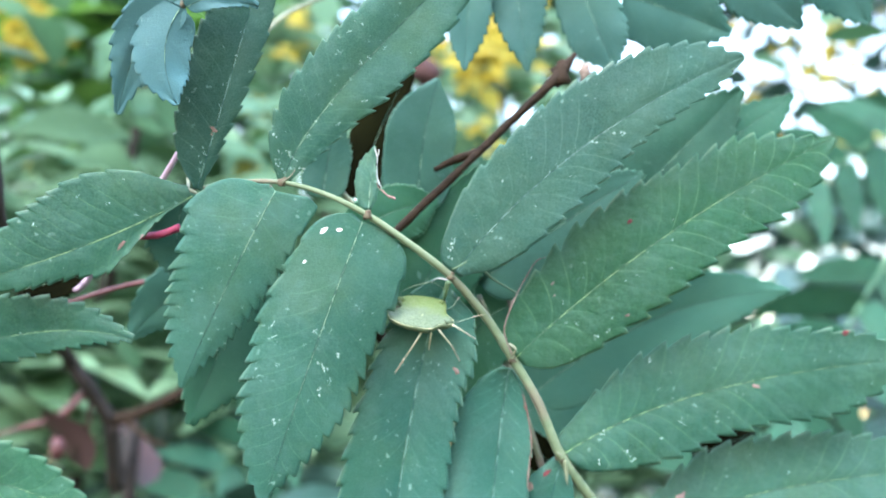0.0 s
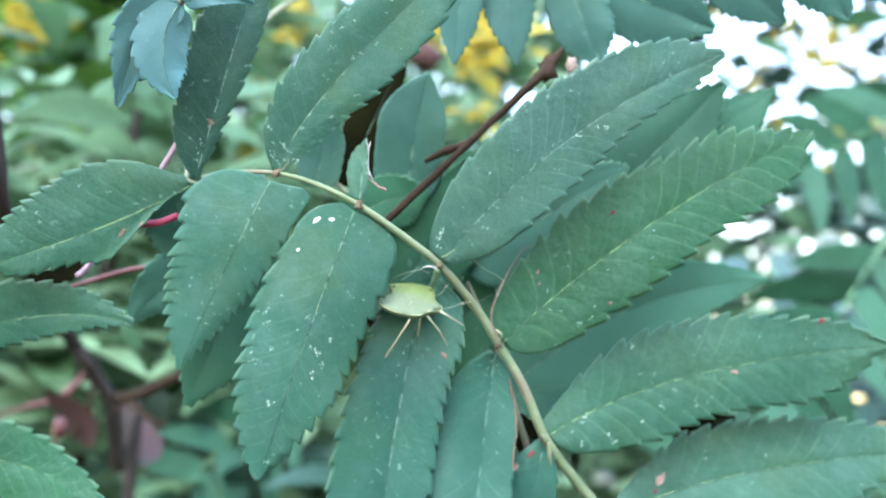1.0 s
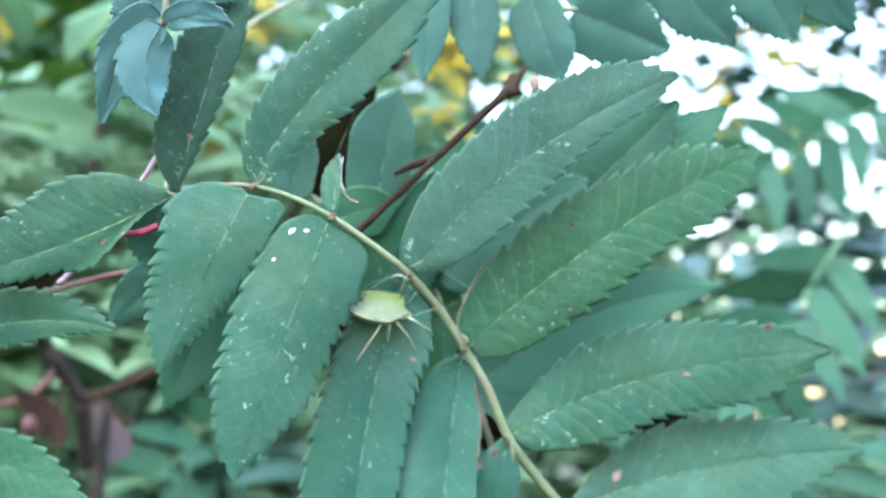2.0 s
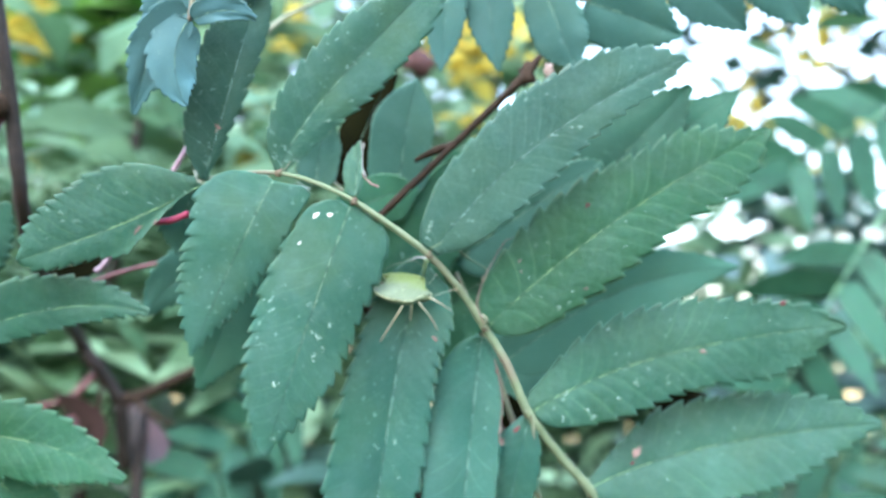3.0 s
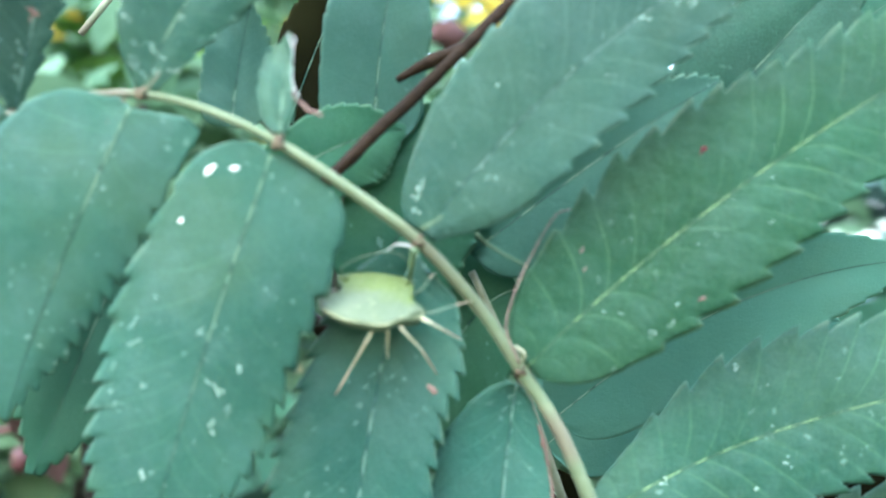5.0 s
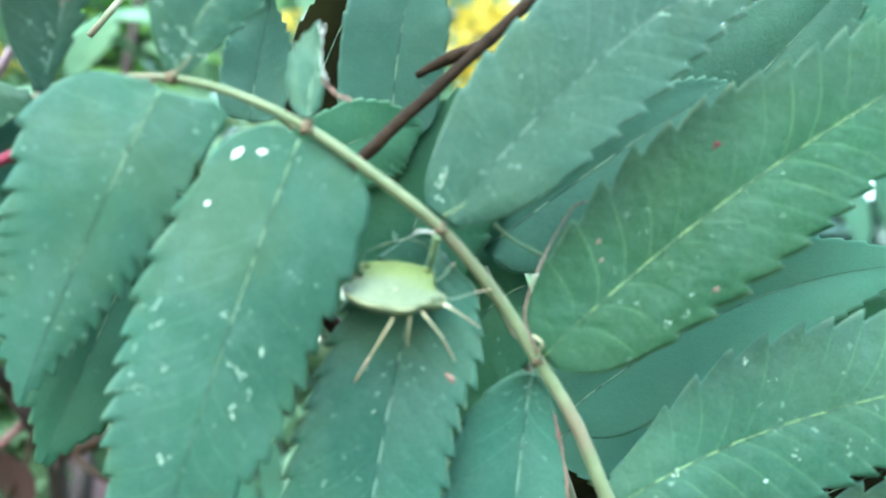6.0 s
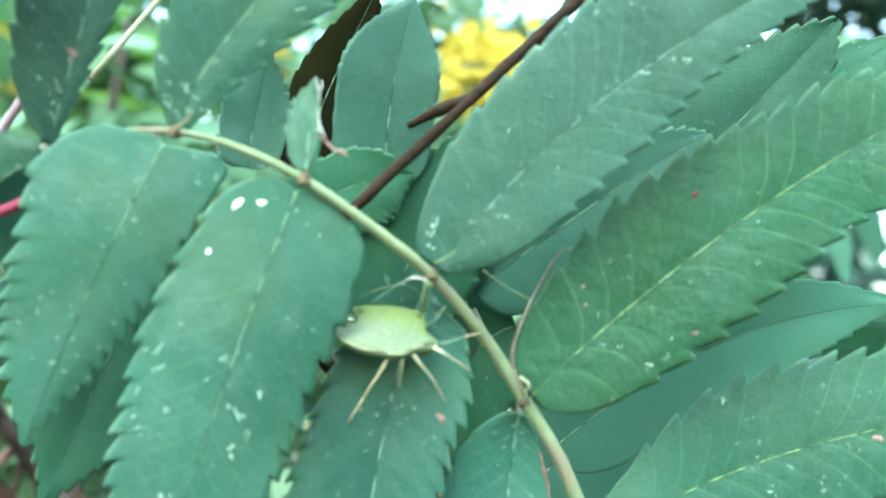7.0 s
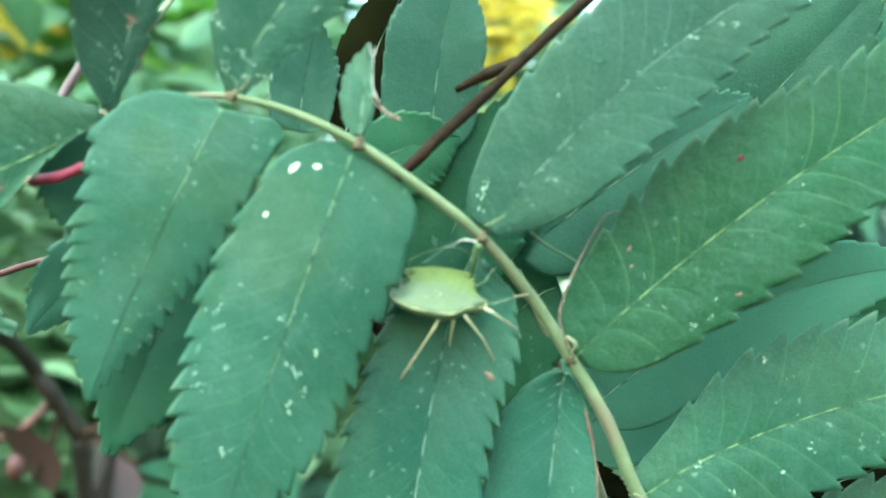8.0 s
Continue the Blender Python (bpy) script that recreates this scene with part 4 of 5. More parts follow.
near_leaf("second shaded rowan leaf lying parallel behind", (23.8, 180.1, 1329.2), ((23.8, 180.1, 1329.2), (17.0, 173.0, 1348.8), (11.4, 168.1, 1365.0), (6.1, 164.5, 1376.9)), [
    Blade((6.0, 163.1, 1378.7), (22.4, 159.0, 1389.7), (33.6, 157.5, 1396.4), 4.6, 6.5, 15, seed=51, tooth=0.4),
    # 53 and 54 are painted lighter against the shade of the leaf above
    Blade((15.8, 176.0, 1360.7), (39.6, 176.0, 1374.9), (63.6, 176.0, 1379.6), 6.6, 7.0, 15, seed=53, tooth=0.3),
    Blade((15.3, 190.0, 1357.2), (31.4, 190.0, 1367.0), (55.9, 190.0, 1373.6), 9.5, 8.5, 15, seed=54, tooth=0.3),
    Blade((11.3, 166.4, 1375.2), (4.1, 167.2, 1368.9), (0.2, 169.7, 1354.7), 7.6, 7.6, 15, seed=55, tooth=0.5),
    # 56 and 57 are darkened in colour to look shaded
    Blade((26.9, 165.0, 1386.8), (39.2, 162.2, 1399.8), (51.6, 159.5, 1412.2), 6.8, 7.8, 13, seed=56, tooth=0.5),
    Blade((39.6, 170.6, 1393.7), (50.3, 168.3, 1404.5), (63.6, 167.3, 1414.1), 5.0, 6.5, 13, seed=57, tooth=0.4),
    # 58 and 59: near-black leaflets in place of shaded holes between the leaves
    Blade((45.0, 180.0, 1350.3), (50.6, 180.0, 1352.1), (56.5, 180.0, 1354.3), 2.6, 2.6, 10, seed=58, tooth=0.3),
    Blade((13.8, 178.0, 1353.3), (17.2, 178.0, 1350.5), (21.2, 178.0, 1347.4), 2.6, 2.6, 10, seed=59, tooth=0.3)], LEAF_BACK, others=((51, LEAF_PALE), (53, LEAF_LIFTED), (54, LEAF_LIFTED), (56, LEAF_FAR_SHADED), (57, LEAF_FAR_SHADED), (58, LEAF_GAP_SHADE), (59, LEAF_GAP_SHADE)))

near_leaf("rowan leaf hanging at the top before the bright sky", (63.1, 158.1, 1459.9), ((63.1, 158.1, 1459.9), (48.2, 158.2, 1441.7), (32.8, 157.4, 1429.5), (22.1, 155.7, 1432.5), (10.5, 154.5, 1435.1)), [
    Blade((5.2, 153.4, 1434.0), (4.3, 154.9, 1424.6), (3.6, 156.5, 1414.3), 3.6, 3.6, 10, seed=61, tooth=0.35),
    Blade((12.0, 154.4, 1435.7), (13.0, 155.8, 1426.3), (14.6, 157.7, 1414.6), 4.3, 4.2, 10, seed=62, tooth=0.4),
    Blade((23.4, 156.0, 1431.2), (26.4, 157.2, 1423.1), (29.6, 158.6, 1415.6), 4.8, 5.1, 10, seed=63, tooth=0.4),
    Blade((31.7, 157.6, 1428.7), (39.1, 157.6, 1426.3), (50.2, 158.5, 1422.1), 6.4, 6.9, 12, seed=64, tooth=0.5),
    Blade((30.7, 157.2, 1430.5), (37.1, 157.2, 1432.9), (46.7, 157.6, 1433.3), 4.9, 5.6, 12, seed=65, tooth=0.5),
    Blade((47.1, 158.2, 1441.7), (54.6, 159.2, 1433.0), (63.6, 160.6, 1424.1), 5.7, 5.9, 12, seed=66, tooth=0.5),
    Blade((62.5, 158.3, 1446.8), (69.3, 159.5, 1435.7), (75.8, 161.6, 1425.5), 5.3, 6.3, 12, seed=67, tooth=0.5),
    Blade((72.7, 159.0, 1449.7), (79.9, 160.1, 1438.5), (87.6, 162.4, 1427.8), 5.4, 5.9, 12, seed=68, tooth=0.5)], LEAF_TOP)


# ---- branches of the rowan ----
def branches():
    tree = thing("rowan_tree", (0.42, 0.62, 0.0), "young rowan with dark brown twigs", "tree")
    crotch = Vector((0.36, 0.50, 1.0))
    part("trunk", tube([(0.42, 0.62, -0.05), (0.41, 0.58, 0.45), (0.38, 0.52, 0.85), crotch, (0.40, 0.50, 1.5), (0.36, 0.48, 2.1)], [0.022, 0.020, 0.017, 0.015, 0.012, 0.006], 14, 6, 0.15), BARK, tree, "slim brown trunk")
    for pts, radii, mat in (
        ((crotch, mm((75.9, 205.2, 1274.2)), mm((38.8, 170.7, 1323.7))), [0.006, 0.003, 0.0012], BARK),
        ((crotch, mm((30.2, 200.7, 1295.7)), mm((-4.4, 176.5, 1361.2)), mm((-16.0, 156.0, 1376.4)), mm((-7.2, 151.0, 1385.2)), mm((4.4, 151.0, 1396.7)), mm((16.0, 151.0, 1408.2)), mm((19.2, 151.5, 1411.6)), mm((22.0, 152.0, 1415.5))), [0.006, 0.003, 0.0012, 0.0007, 0.00068, 0.00065, 0.0007, 0.0012, 0.0004], TWIG_DARK),
        (((0.40, 0.50, 1.5), mm((94.9, 184.0, 1494.4)), mm((63.1, 158.1, 1459.9))), [0.005, 0.002, 0.0012], TWIG_DARK),
        ((mm((-4.4, 176.5, 1361.2)), mm((2.1, 170.3, 1360.9))), [0.0014, 0.0008], BARK),
        ((mm((75.9, 205.2, 1274.2)), mm((23.5, 176.9, 1329.6))), [0.003, 0.0009], BARK),
    ):
        part("branch", tube(pts, radii, 10, 7, 0.3), mat, tree)
    part("bud", lump(mm((19.3, 151.6, 1411.8)), (0.0017, 0.0014, 0.0022), 3, 0.9), TWIG_DARK, tree, "dark knotted bud")
    part("bud", lump(mm((23.6, 152.4, 1412.6)), (0.0009, 0.0008, 0.0017), 5, 0.6), DRY, tree)
    part("branch", tube([mm((5.8, 151.2, 1398.1)), mm((2.2, 152.6, 1397.4)), mm((-1.4, 154.0, 1396.0))], [0.0008, 0.0007, 0.0004], 8, 5, 0.2), TWIG_DARK, tree)
    part("withered_berry", lump(mm((-13.9, 658.3, 1619.6)), (0.011, 0.008, 0.010), 7, 0.8), BROWN_BERRY, tree, "dark red withered berry cluster")


branches()


# ---- shrubs and trees behind ----
def leaf_mesh(name, long, wide, bend, seed, mat):
    """One shrub leaf, base at the origin, along +y, face to +z."""
    rng = random.Random(seed)
    bm = bmesh.new()
    rows = []
    for i in range(7):
        s = i / 6
        w = wide / 2 * max(0.03, math.sin(math.pi * s**0.85) ** 0.8) * rng.uniform(0.92, 1.06)
        z = -bend * s * s * long
        rows.append([bm.verts.new((x * w, s * long, z + abs(x) * w * 0.28)) for x in (-1, -0.5, 0, 0.5, 1)])
    for a, b in zip(rows, rows[1:]):
        for j in range(4):
            bm.faces.new((a[j], a[j + 1], b[j + 1], b[j]))
    me = bpy.data.meshes.new(name)
    bm.to_mesh(me)
    bm.free()
    me.materials.append(mat)
    me.shade_smooth()
    return me


def turned(rng, at, scale, droop=0.4, spin=math.pi, toward=0.0):
    """A leaf's pose: it points outward and droops, its face up and somewhat towards the open side."""
    az = rng.uniform(-spin, spin)
    e = Euler((rng.gauss(-droop, 0.35) + toward, rng.gauss(0, 0.4), az))
    return Matrix.LocRotScale(at, e, (scale, scale, scale))


def shrub(name, label, base, stems, clouds, mat, long, wide, seed, bark=None, singles=250, droop=0.4, toward=0.5):
    """stems: (points, radii) in metres; clouds: (centre, half sizes, count). The first leaves are parts of their own, the rest one mesh."""
    rng = random.Random(seed)
    ob = thing(name, base, label, "shrub" if "shrub" in name else "tree")
    for pts, radii in stems:
        part("stem", tube(pts, radii, 9, 6, 0.2, seed=seed), bark or BARK, ob)
    kinds = [leaf_mesh("leaf", long * k, wide * k2, b, seed + i, mat) for i, (k, k2, b) in enumerate(((1, 1, 0.15), (0.8, 0.9, 0.3), (1.15, 1.0, 0.1), (0.9, 1.1, 0.22)))]
    spots = []
    for centre, half, count in clouds:
        for _ in range(count):
            p = Vector([c + h * max(-1.6, min(1.6, rng.gauss(0, 0.6))) for c, h in zip(centre, half)])
            spots.append((p, rng.uniform(0.7, 1.2)))
    spots.sort(key=lambda q: q[0].y)
    verts, faces = [], []
    for i, (p, k) in enumerate(spots):
        m = turned(rng, p, k, droop, toward=toward)
        me = kinds[rng.randrange(4)]
        if i < singles:
            one = new("leaf", me)
            one.parent = ob
            one.matrix_basis = Matrix.Translation(-Vector(base)) @ m
        else:
            n = len(verts)
            m = Matrix.Translation(-Vector(base)) @ m
            verts += [m @ v.co for v in me.vertices]
            faces += [[n + v for v in f.vertices] for f in me.polygons]
    if faces:
        me = bpy.data.meshes.new("foliage")
        me.from_pydata(verts, [], faces)
        me.materials.append(mat)
        me.shade_smooth()
        rest = tagged(new("foliage", me), kind="stuff")
        rest.parent = ob
    return ob


def far_rowan_leaf(root, aim, size, seed, mat=None, pairs=5):
    """A whole compound leaf further off: aim is the way its stalk points, size its length in metres."""
    rng = random.Random(seed)
    leaf = thing("rowan_leaf", root, "dark green rowan leaf hanging from a twig", "leaf", "rowan leaves")
    aim = Vector(aim).normalized()
    side = aim.cross(Vector((0, -1, 0.25))).normalized()
    line = [Vector(root) + aim * size * k / 4 + Vector((0, 0, -0.10 * size * (k / 4) ** 2)) for k in range(5)]
    part("rachis", tube(line, [0.0010, 0.0009, 0.0008, 0.0007, 0.0004], 6, 4), MIDRIB, leaf)
    for k in range(pairs):
        p = line[0].lerp(line[-1], 0.3 + 0.65 * k / (pairs - 1))
        for sgn in (-1, 1):
            d = (side * sgn + aim * 0.45 + Vector((0, rng.uniform(-0.3, 0.3), -0.25))).normalized()
            l = size * rng.uniform(0.36, 0.46) * (1 - 0.08 * abs(k - 1.5))
            b = Blade(p * 1000, (p + d * l * 0.5 + Vector((0, 0, 0.03 * l))) * 1000, (p + d * l + Vector((0, 0, -0.05 * l))) * 1000, l * 150, l * 150, 8, tilt=rng.uniform(-35, 35), tooth=l * 12, seed=seed * 20 + k * 2 + sgn)
            part("leaflet", b.mesh((0.0, 0.3, 0.65, 0.95, 1.0)), mat or LEAF_FAR_SHADED, leaf)
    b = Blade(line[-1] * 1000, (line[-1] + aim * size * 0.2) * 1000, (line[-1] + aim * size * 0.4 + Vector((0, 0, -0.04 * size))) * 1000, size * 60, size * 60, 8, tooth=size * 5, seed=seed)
    part("leaflet", b.mesh((0.0, 0.3, 0.65, 0.95, 1.0)), mat or LEAF_FAR_SHADED, leaf)
    return leaf


# the dark stem beside the leaf and the fork below it
def dark_shrub():
    ob = thing("dark_stemmed_shrub", (-0.16, 0.42, 0.0), "bare brown forked shrub stem with reddish twigs", "shrub")
    fork = mm((-136.3, 405.9, 1364.4))
    part("stem", tube([(-0.16, 0.42, -0.03), (-0.165, 0.41, 0.6), mm((-138.3, 439.5, 1302.3)), mm((-137.3, 422.0, 1336.7)), fork], [0.006, 0.005, 0.0032, 0.0030, 0.0032], 10, 7, 0.25), BARK, ob)
    part("stem", tube([fork, mm((-142.4, 392.8, 1378.0)), mm((-144.6, 369.7, 1390.5)), mm((-100.1, 226.5, 1390.5)), mm((-87.2, 186.9, 1394.2)), mm((-86.3, 175.9, 1412.4)), mm((-87.9, 168.2, 1433.9)), mm((-91.3, 166.4, 1456.8))], [0.0030, 0.0029, 0.0028, 0.002, 0.0016, 0.0016, 0.0015, 0.0014], 10, 7, 0.2), BARK, ob, "slender dark brown stem")
    for pts, radii, mat in (
        ((fork, mm((-124.4, 405.2, 1367.4)), mm((-108.8, 398.8, 1373.8)), mm((-91.3, 401.7, 1384.2))), [0.0028, 0.0026, 0.0022, 0.0014], TWIG_DARK),
        ((mm((-144.2, 398.3, 1376.1)), mm((-153.8, 395.4, 1365.4)), mm((-167.7, 396.3, 1361.3)), mm((-195.7, 407.9, 1354.8))), [0.0016, 0.0015, 0.0012, 0.0008], ROSE_STEM),
        ((mm((-141.8, 398.8, 1373.8)), mm((-142.6, 396.6, 1359.8)), mm((-148.9, 399.1, 1348.4))), [0.0013, 0.0011, 0.0008], TWIG_DARK),
        ((mm((-130.3, 405.8, 1364.5)), mm((-118.8, 397.0, 1357.9)), mm((-110.6, 398.0, 1353.5))), [0.0013, 0.0011, 0.0008], TWIG_DARK),
        ((mm((-88.5, 175.5, 1414.2)), mm((-90.1, 175.2, 1410.7)), mm((-94.0, 174.6, 1413.4)), mm((-103.6, 174.7, 1422.7))), [0.0015, 0.0014, 0.0012, 0.001], ROSE_STEM),
    ):
        part("twig", tube(pts, radii, 9, 6, 0.3), mat, ob)
    part("knot", lump(mm((-88.0, 173.3, 1414.8)), (0.0020, 0.0018, 0.0028), 4, 0.6), TWIG_DARK, ob, "dark scaly bud knot")
    part("bud", lump(mm((-146.2, 377.6, 1353.1)), (0.0030, 0.003, 0.0042), 8, 0.5), ROSE_STEM, ob, "pinkish bud")
    rng = random.Random(4)
    for at, long, wide, turn, mat in ((mm((-141.8, 400.0, 1344.0)), 0.03, 0.018, 2.6, BROWN_LEAF), (mm((-133.3, 442.5, 1336.3)), 0.04, 0.03, 1.2, BROWN_LEAF)):
        me = leaf_mesh("withered_leaf", long, wide, 0.3, 5, mat)
        one = tagged(new("withered_leaf", me), "brown curled withered leaf")
        one.parent = ob
        one.matrix_basis = Matrix.Translation(-Vector((-0.16, 0.42, 0.0))) @ Matrix.LocRotScale(at, Euler((1.2, 0.3, turn)), None)
    # petioles
    for pts, r, mat in ((((-46.6, 147.3, 1383.3), (-43.4, 146.3, 1383.4), (-40.4, 146.0, 1384.5)), 0.0006, PINK_STEM), (((-45.3, 146.9, 1389.9), (-42.9, 145.3, 1392.7), (-40.8, 144.6, 1396.2)), 0.0005, LILAC_STEM),
                        (((-74.6, 188.2, 1378.6), (-66.1, 182.8, 1380.0), (-58.0, 179.4, 1381.4), (-51.2, 181.1, 1382.8), (-45.5, 186.9, 1384.4)), 0.0005, ROSE_STEM), (((-60.3, 158.0, 1376.4), (-58.7, 157.7, 1377.8), (-57.6, 157.3, 1379.6)), 0.0006, LILAC_STEM),
                        (((-48.0, 180.6, 1414.1), (-36.1, 186.3, 1435.5), (-26.8, 194.2, 1446.3), (-14.6, 202.4, 1455.9), (5.5, 209.8, 1469.1)), 0.0005, PALE_STEM)):
        part("petiole", tube([mm(p) for p in pts], [r] * len(pts), 8, 5, 0.2), mat, ob, "smooth coloured leaf stalk")


dark_shrub()

Z = 1.35
shrub("leafy_shrub", "fresh green leafy shrub with narrow leaves", (-0.35, 0.95, 0), [(((-0.35, 0.95, -0.03), (-0.33, 0.85, 0.7), (-0.28, 0.75, 1.25), (-0.22, 0.7, 1.7)), (0.012, 0.01, 0.006, 0.003)), (((-0.34, 0.9, 0.5), (-0.2, 0.8, 1.0), (-0.12, 0.75, 1.35), (-0.08, 0.72, 1.6)), (0.008, 0.006, 0.004, 0.002))],
      [(mm((-222.3, 608.4, 1373.5)), (0.09, 0.05, 0.06), 90), ((-0.23, 0.60, Z + 0.15), (0.13, 0.14, 0.15), 130), ((-0.30, 0.85, Z + 0.16), (0.26, 0.16, 0.28), 420), ((-0.10, 0.80, Z + 0.16), (0.14, 0.12, 0.26), 200), (mm((3.3, 911.6, 1630.5)), (0.03, 0.05, 0.018), 26), (mm((56.5, 850.8, 1676.0)), (0.018, 0.03, 0.016), 14), (mm((133.9, 1128.0, 1815.0)), (0.025, 0.03, 0.03), 26), (mm((79.3, 1388.2, 2033.8)), (0.11, 0.05, 0.07), 130)], SHRUB, 0.070, 0.028, 11)
shrub("leafy_shrub", "dense dark green shrub with broad leaves", (0.1, 1.6, 0), [(((0.1, 1.6, -0.03), (0.08, 1.5, 0.7), (0.05, 1.45, 1.3), (0.0, 1.4, 1.9)), (0.02, 0.016, 0.01, 0.004)), (((0.1, 1.55, 0.6), (0.3, 1.5, 1.1), (0.45, 1.4, 1.5)), (0.012, 0.008, 0.004))],
      [((-0.40, 1.5, Z + 0.35), (0.55, 0.3, 0.5), 1700), ((0.15, 1.4, Z + 0.12), (0.35, 0.25, 0.28), 520), ((0.5, 1.3, Z - 0.02), (0.35, 0.25, 0.18), 420), ((-0.15, 1.5, Z - 0.20), (1.0, 0.3, 0.35), 2200)], SHRUB, 0.09, 0.04, 12)
shrub("leafy_shrub", "bluish dark shrub with gaps towards the sky", (0.55, 0.9, 0), [(((0.55, 0.9, -0.03), (0.52, 0.85, 0.6), (0.46, 0.8, 1.1), (0.42, 0.76, 1.4)), (0.012, 0.009, 0.004, 0.002)), (((0.52, 0.85, 0.6), (0.42, 0.78, 1.0), (0.33, 0.72, 1.3)), (0.006, 0.004, 0.0015))],
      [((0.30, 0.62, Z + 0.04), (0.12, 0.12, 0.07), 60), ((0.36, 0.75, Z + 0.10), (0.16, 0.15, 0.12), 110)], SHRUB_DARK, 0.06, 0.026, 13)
# dark-coloured leaves added in place of the shadows low behind the fork
shrub("low_shade_shrub", "low green shrub darkened to stand for shade", (-0.2, 0.75, 0), [(((-0.2, 0.75, -0.03), (-0.19, 0.72, 0.6), (-0.16, 0.66, 1.2)), (0.008, 0.005, 0.002))],
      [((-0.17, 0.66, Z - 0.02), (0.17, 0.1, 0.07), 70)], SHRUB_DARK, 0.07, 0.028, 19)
shrub("dark_leafy_shrub", "tall dark shrub with small leaves and sky between them", (1.0, 2.2, 0), [(((1.0, 2.2, -0.03), (0.95, 2.15, 0.8), (0.9, 2.1, 1.5), (0.8, 2.1, 2.4)), (0.02, 0.014, 0.008, 0.003)), (((0.98, 2.2, 0.6), (0.7, 2.1, 1.2), (0.45, 2.0, 1.6)), (0.012, 0.008, 0.003))],
      [((0.75, 2.0, Z + 0.25), (0.55, 0.3, 0.28), 650), ((0.70, 2.1, Z + 0.62), (0.5, 0.3, 0.20), 180), ((0.85, 2.1, Z + 0.95), (0.45, 0.3, 0.16), 170),
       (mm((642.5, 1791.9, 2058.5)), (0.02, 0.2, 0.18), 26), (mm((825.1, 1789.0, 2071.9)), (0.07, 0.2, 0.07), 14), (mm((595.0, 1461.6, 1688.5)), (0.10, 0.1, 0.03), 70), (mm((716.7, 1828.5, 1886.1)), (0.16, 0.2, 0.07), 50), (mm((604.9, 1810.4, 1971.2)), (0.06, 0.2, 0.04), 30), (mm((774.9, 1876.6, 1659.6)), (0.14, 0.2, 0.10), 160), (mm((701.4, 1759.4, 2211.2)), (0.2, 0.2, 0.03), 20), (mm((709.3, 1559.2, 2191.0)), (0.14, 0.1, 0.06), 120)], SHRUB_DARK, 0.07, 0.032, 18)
# sunlit spots of foliage, given by yellow leaf colour
shrub("yellow_shrub", "shrub with leaves coloured bright yellow as if sunlit", (0.02, 2.4, 0), [(((0.02, 2.4, -0.03), (0.03, 2.35, 1.0), (0.06, 2.3, 1.8), (0.1, 2.25, 2.3)), (0.02, 0.015, 0.01, 0.004))],
      [(mm((27.4, 842.1, 1717.0)), (0.03, 0.03, 0.020), 16), (mm((15.6, 819.9, 1629.0)), (0.012, 0.02, 0.010), 8), (mm((-115.8, 744.7, 1694.5)), (0.010, 0.02, 0.008), 9), (mm((-132.0, 748.4, 1676.7)), (0.012, 0.02, 0.012), 4), (mm((-149.2, 757.9, 1632.3)), (0.007, 0.01, 0.007), 4),
       (mm((-157.9, 767.3, 1588.0)), (0.008, 0.01, 0.006), 4), (mm((-84.3, 769.4, 1577.9)), (0.004, 0.01, 0.008), 4), (mm((-331.3, 699.9, 1664.4)), (0.022, 0.04, 0.024), 34), (mm((-328.0, 768.6, 1581.9)), (0.008, 0.01, 0.008), 3), (mm((351.5, 1297.5, 1979.3)), (0.018, 0.03, 0.018), 16), (mm((501.2, 1522.5, 1882.6)), (0.03, 0.03, 0.04), 36),
       (mm((640.0, 1502.7, 1975.9)), (0.04, 0.03, 0.05), 40), (mm((679.1, 1531.7, 1839.4)), (0.06, 0.03, 0.03), 50), (mm((573.7, 1487.3, 2048.2)), (0.12, 0.03, 0.03), 30), (mm((648.5, 1566.7, 1674.6)), (0.02, 0.03, 0.02), 6)], YELLOW_LEAF, 0.026, 0.016, 14)
shrub("yellow_twig_shrub", "thin shoot with small yellowing leaves", (0.06, 0.72, 0), [(((0.06, 0.72, -0.03), (0.05, 0.70, 0.6), (0.04, 0.66, 1.2), mm((47.6, 676.7, 1564.5)), mm((23.4, 585.0, 1599.6))), (0.006, 0.005, 0.003, 0.002, 0.001))],
      [(mm((20.5, 560.0, 1591.0)), (0.030, 0.03, 0.020), 64), (mm((37.4, 594.9, 1625.6)), (0.020, 0.026, 0.018), 26), (mm((20.8, 577.2, 1545.0)), (0.010, 0.02, 0.008), 8)], YELLOW_LEAF, 0.016, 0.011, 22, singles=64)
shrub("lime_shrub", "sunlit lime green shrub", (-1.2, 2.2, 0), [(((-1.2, 2.2, -0.03), (-1.1, 2.1, 1.0), (-0.95, 2.0, 1.9)), (0.02, 0.014, 0.005))],
      [((-0.85, 2.0, Z + 0.95), (0.25, 0.2, 0.2), 260), ((-0.7, 2.0, Z + 0.4), (0.4, 0.2, 0.4), 320), ((-0.34, 0.78, Z + 0.35), (0.14, 0.05, 0.06), 90)], LIME_LEAF, 0.07, 0.032, 15)
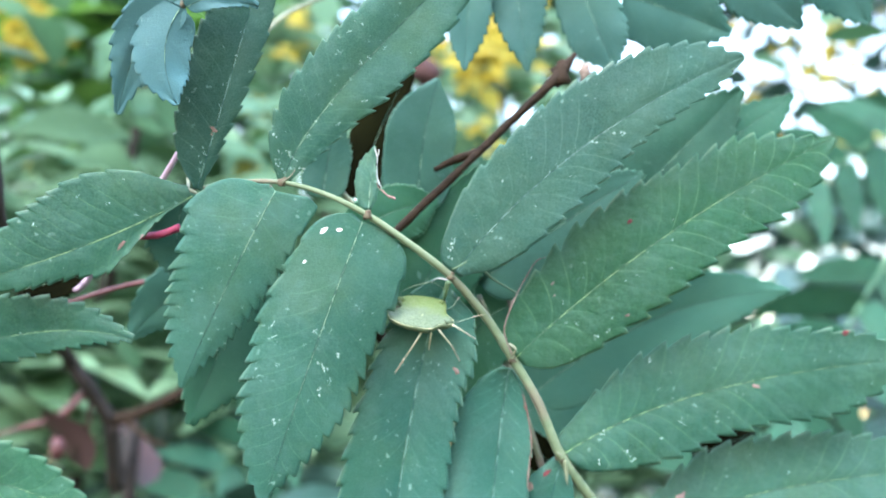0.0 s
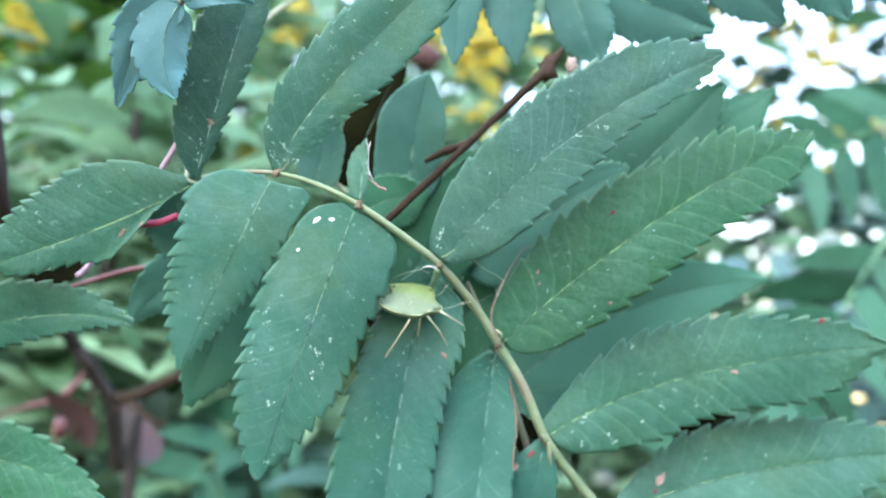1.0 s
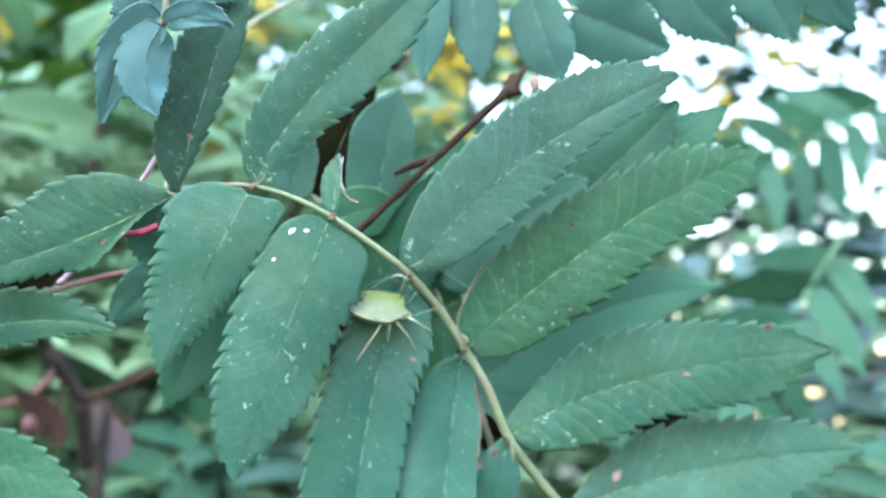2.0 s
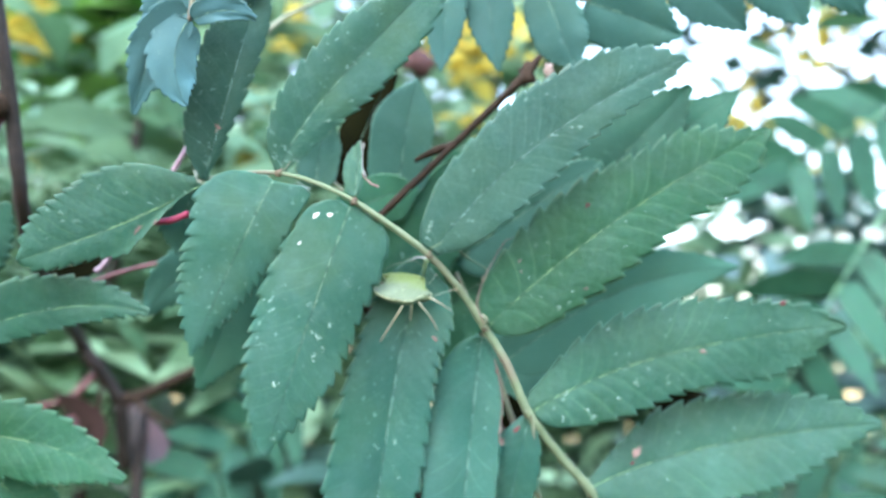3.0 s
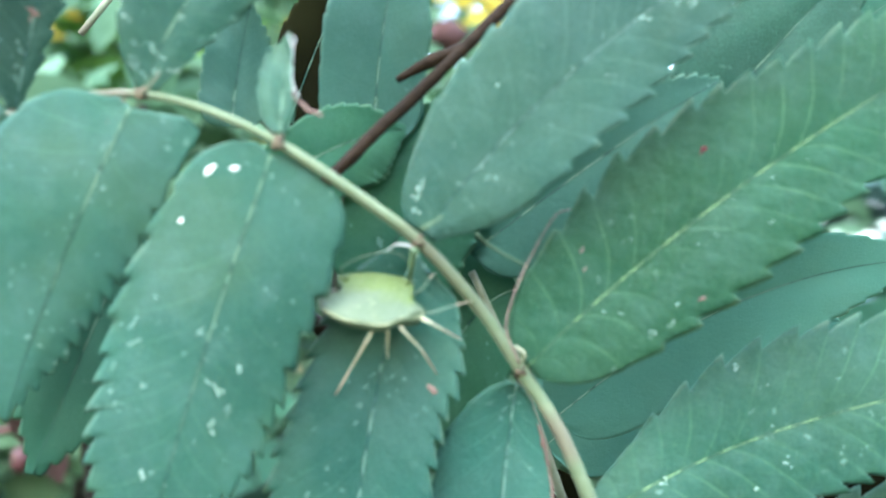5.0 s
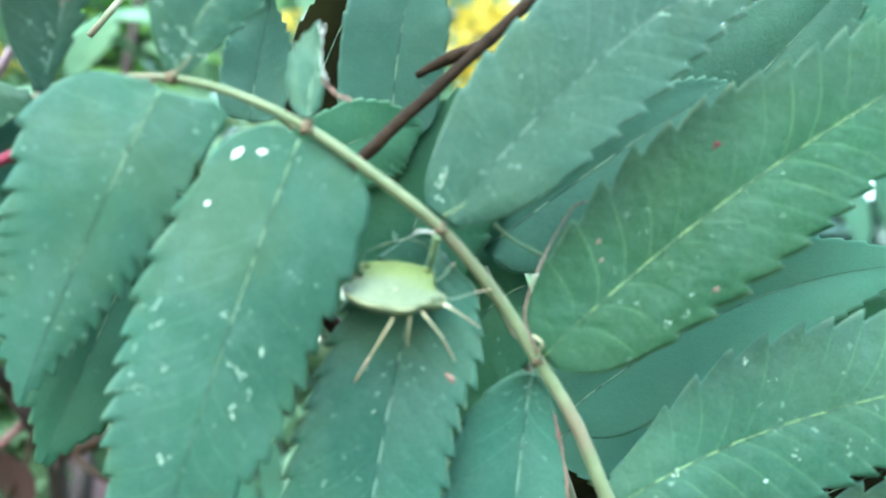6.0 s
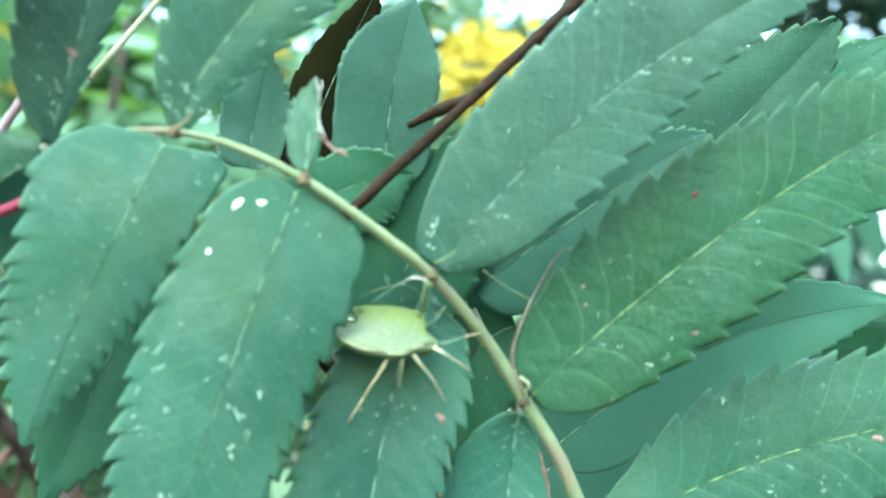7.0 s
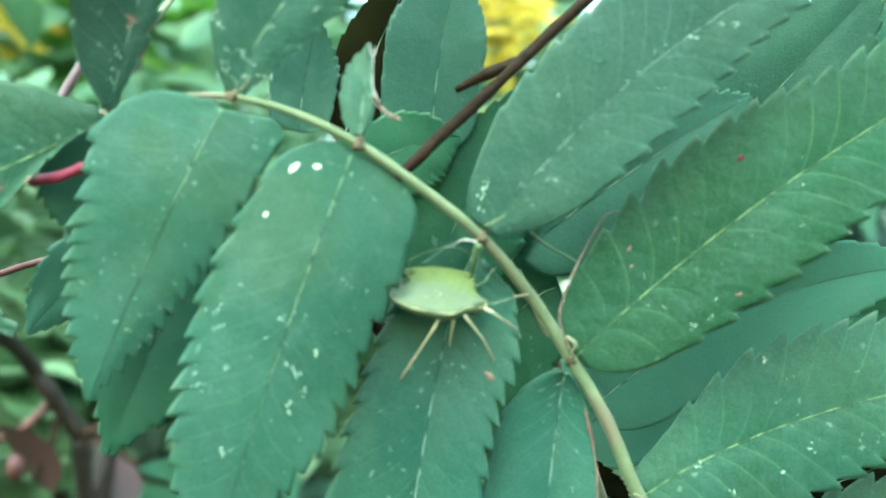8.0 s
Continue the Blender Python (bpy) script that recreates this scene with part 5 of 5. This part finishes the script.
shrub("pale_leafy_shrub", "young shrub with pale mint-green leaves", (-0.30, 0.72, 0), [(((-0.30, 0.72, -0.03), (-0.28, 0.70, 0.6), (-0.24, 0.64, 1.2), (-0.22, 0.62, 1.5)), (0.008, 0.006, 0.003, 0.0015))],
      [(mm((-156.0, 545.6, 1428.4)), (0.035, 0.03, 0.030), 9), (mm((-142.6, 551.0, 1403.1)), (0.03, 0.03, 0.022), 4), (mm((-243.1, 569.7, 1555.7)), (0.05, 0.03, 0.035), 11), (mm((-168.8, 567.2, 1567.2)), (0.05, 0.03, 0.04), 9), (mm((-111.7, 572.2, 1543.7)), (0.03, 0.03, 0.04), 7), (mm((-253.0, 579.3, 1510.5)), (0.04, 0.03, 0.03), 8)], MINT_LEAF, 0.042, 0.018, 21)
shrub("tall_hedge_shrub", "tall unclipped green hedge", (-1.4, 3.4, 0), [(((x, 3.4, -0.05), (x + 0.1, 3.4, 1.5), (x - 0.05, 3.4, 3.2)), (0.03, 0.02, 0.008)) for x in (-2.4, -1.4, -0.4)],
      [((-1.5, 3.4, 1.4), (1.3, 0.3, 1.3), 2600), ((-1.4, 3.4, 2.8), (1.2, 0.3, 0.6), 1800), ((0.9, 3.5, 1.0), (1.4, 0.3, 0.6), 1300)], TREE_LEAF, 0.15, 0.07, 16, singles=0)
shrub("low_hedge_shrub", "low dense hedge in the distance", (-3.0, 6.0, 0), [(((x, 6.0, -0.05), (x + 0.1, 6.0, 0.9), (x - 0.05, 6.0, 1.8)), (0.03, 0.02, 0.008)) for x in (-5.4, -3.0, -0.6)],
      [((-3.2, 6.0, 0.9), (3.0, 0.3, 0.9), 2200)], TREE_LEAF, 0.30, 0.15, 17, singles=0)
for i, (x, y, z, aim, size) in enumerate(((0.26, 0.52, Z + 0.13, (-0.5, -0.15, -0.6), 0.13), (0.28, 0.46, Z + 0.01, (-0.6, 0.0, -0.5), 0.11), (0.36, 0.62, Z + 0.24, (-0.7, -0.1, -0.3), 0.14),
                                          (0.30, 0.60, Z - 0.02, (-0.5, 0.1, 0.1), 0.13), (0.12, 0.66, Z + 0.20, (-0.9, -0.2, -0.2), 0.14), (-0.06, 0.55, Z + 0.05, (-0.6, 0.0, -0.5), 0.12))):
    far_rowan_leaf((x, y, z), aim, size, 80 + i)


def tree(label, x, y, height, crown, seed, count, mat, long=0.11):
    rng = random.Random(seed)
    limbs = []
    for _ in range(7):
        a, z = rng.uniform(0, 6.28), rng.uniform(0.35, 0.8) * height
        e = Vector((x + math.cos(a) * crown * 0.8, y + math.sin(a) * crown * 0.8, z + crown * 0.5))
        limbs.append(((Vector((x, y, z)), Vector((x, y, z)).lerp(e, 0.5) + Vector((0, 0, 0.1)), e), (0.05, 0.03, 0.01)))
    clouds = []
    for _ in range(16):
        a, r, z = rng.uniform(0, 6.28), crown * rng.uniform(0.1, 0.95), rng.uniform(0.25, 1.0) * height
        clouds.append(((x + math.cos(a) * r, y + math.sin(a) * r, z), (crown * 0.33, crown * 0.33, crown * 0.28), count // 16))
    shrub("tree", label, (x, y, 0), [(((x, y, -0.1), (x + 0.05, y, height * 0.5), (x, y, height)), (0.14, 0.09, 0.02))] + limbs, clouds, mat, long, long * 0.45, seed, singles=0)


tree("broad green tree in the distance", -3.2, 7.0, 6.0, 2.6, 31, 4200, TREE_LEAF)
tree("broad green tree in the distance", -0.6, 8.5, 6.0, 2.4, 32, 3200, TREE_LEAF)
tree("thin-crowned tree with sky between its leaves", 4.4, 7.5, 5.5, 2.0, 33, 1100, TREE_LEAF)
tree("broad green tree in the distance", 5.5, 12.0, 4.5, 2.6, 34, 1500, TREE_LEAF)
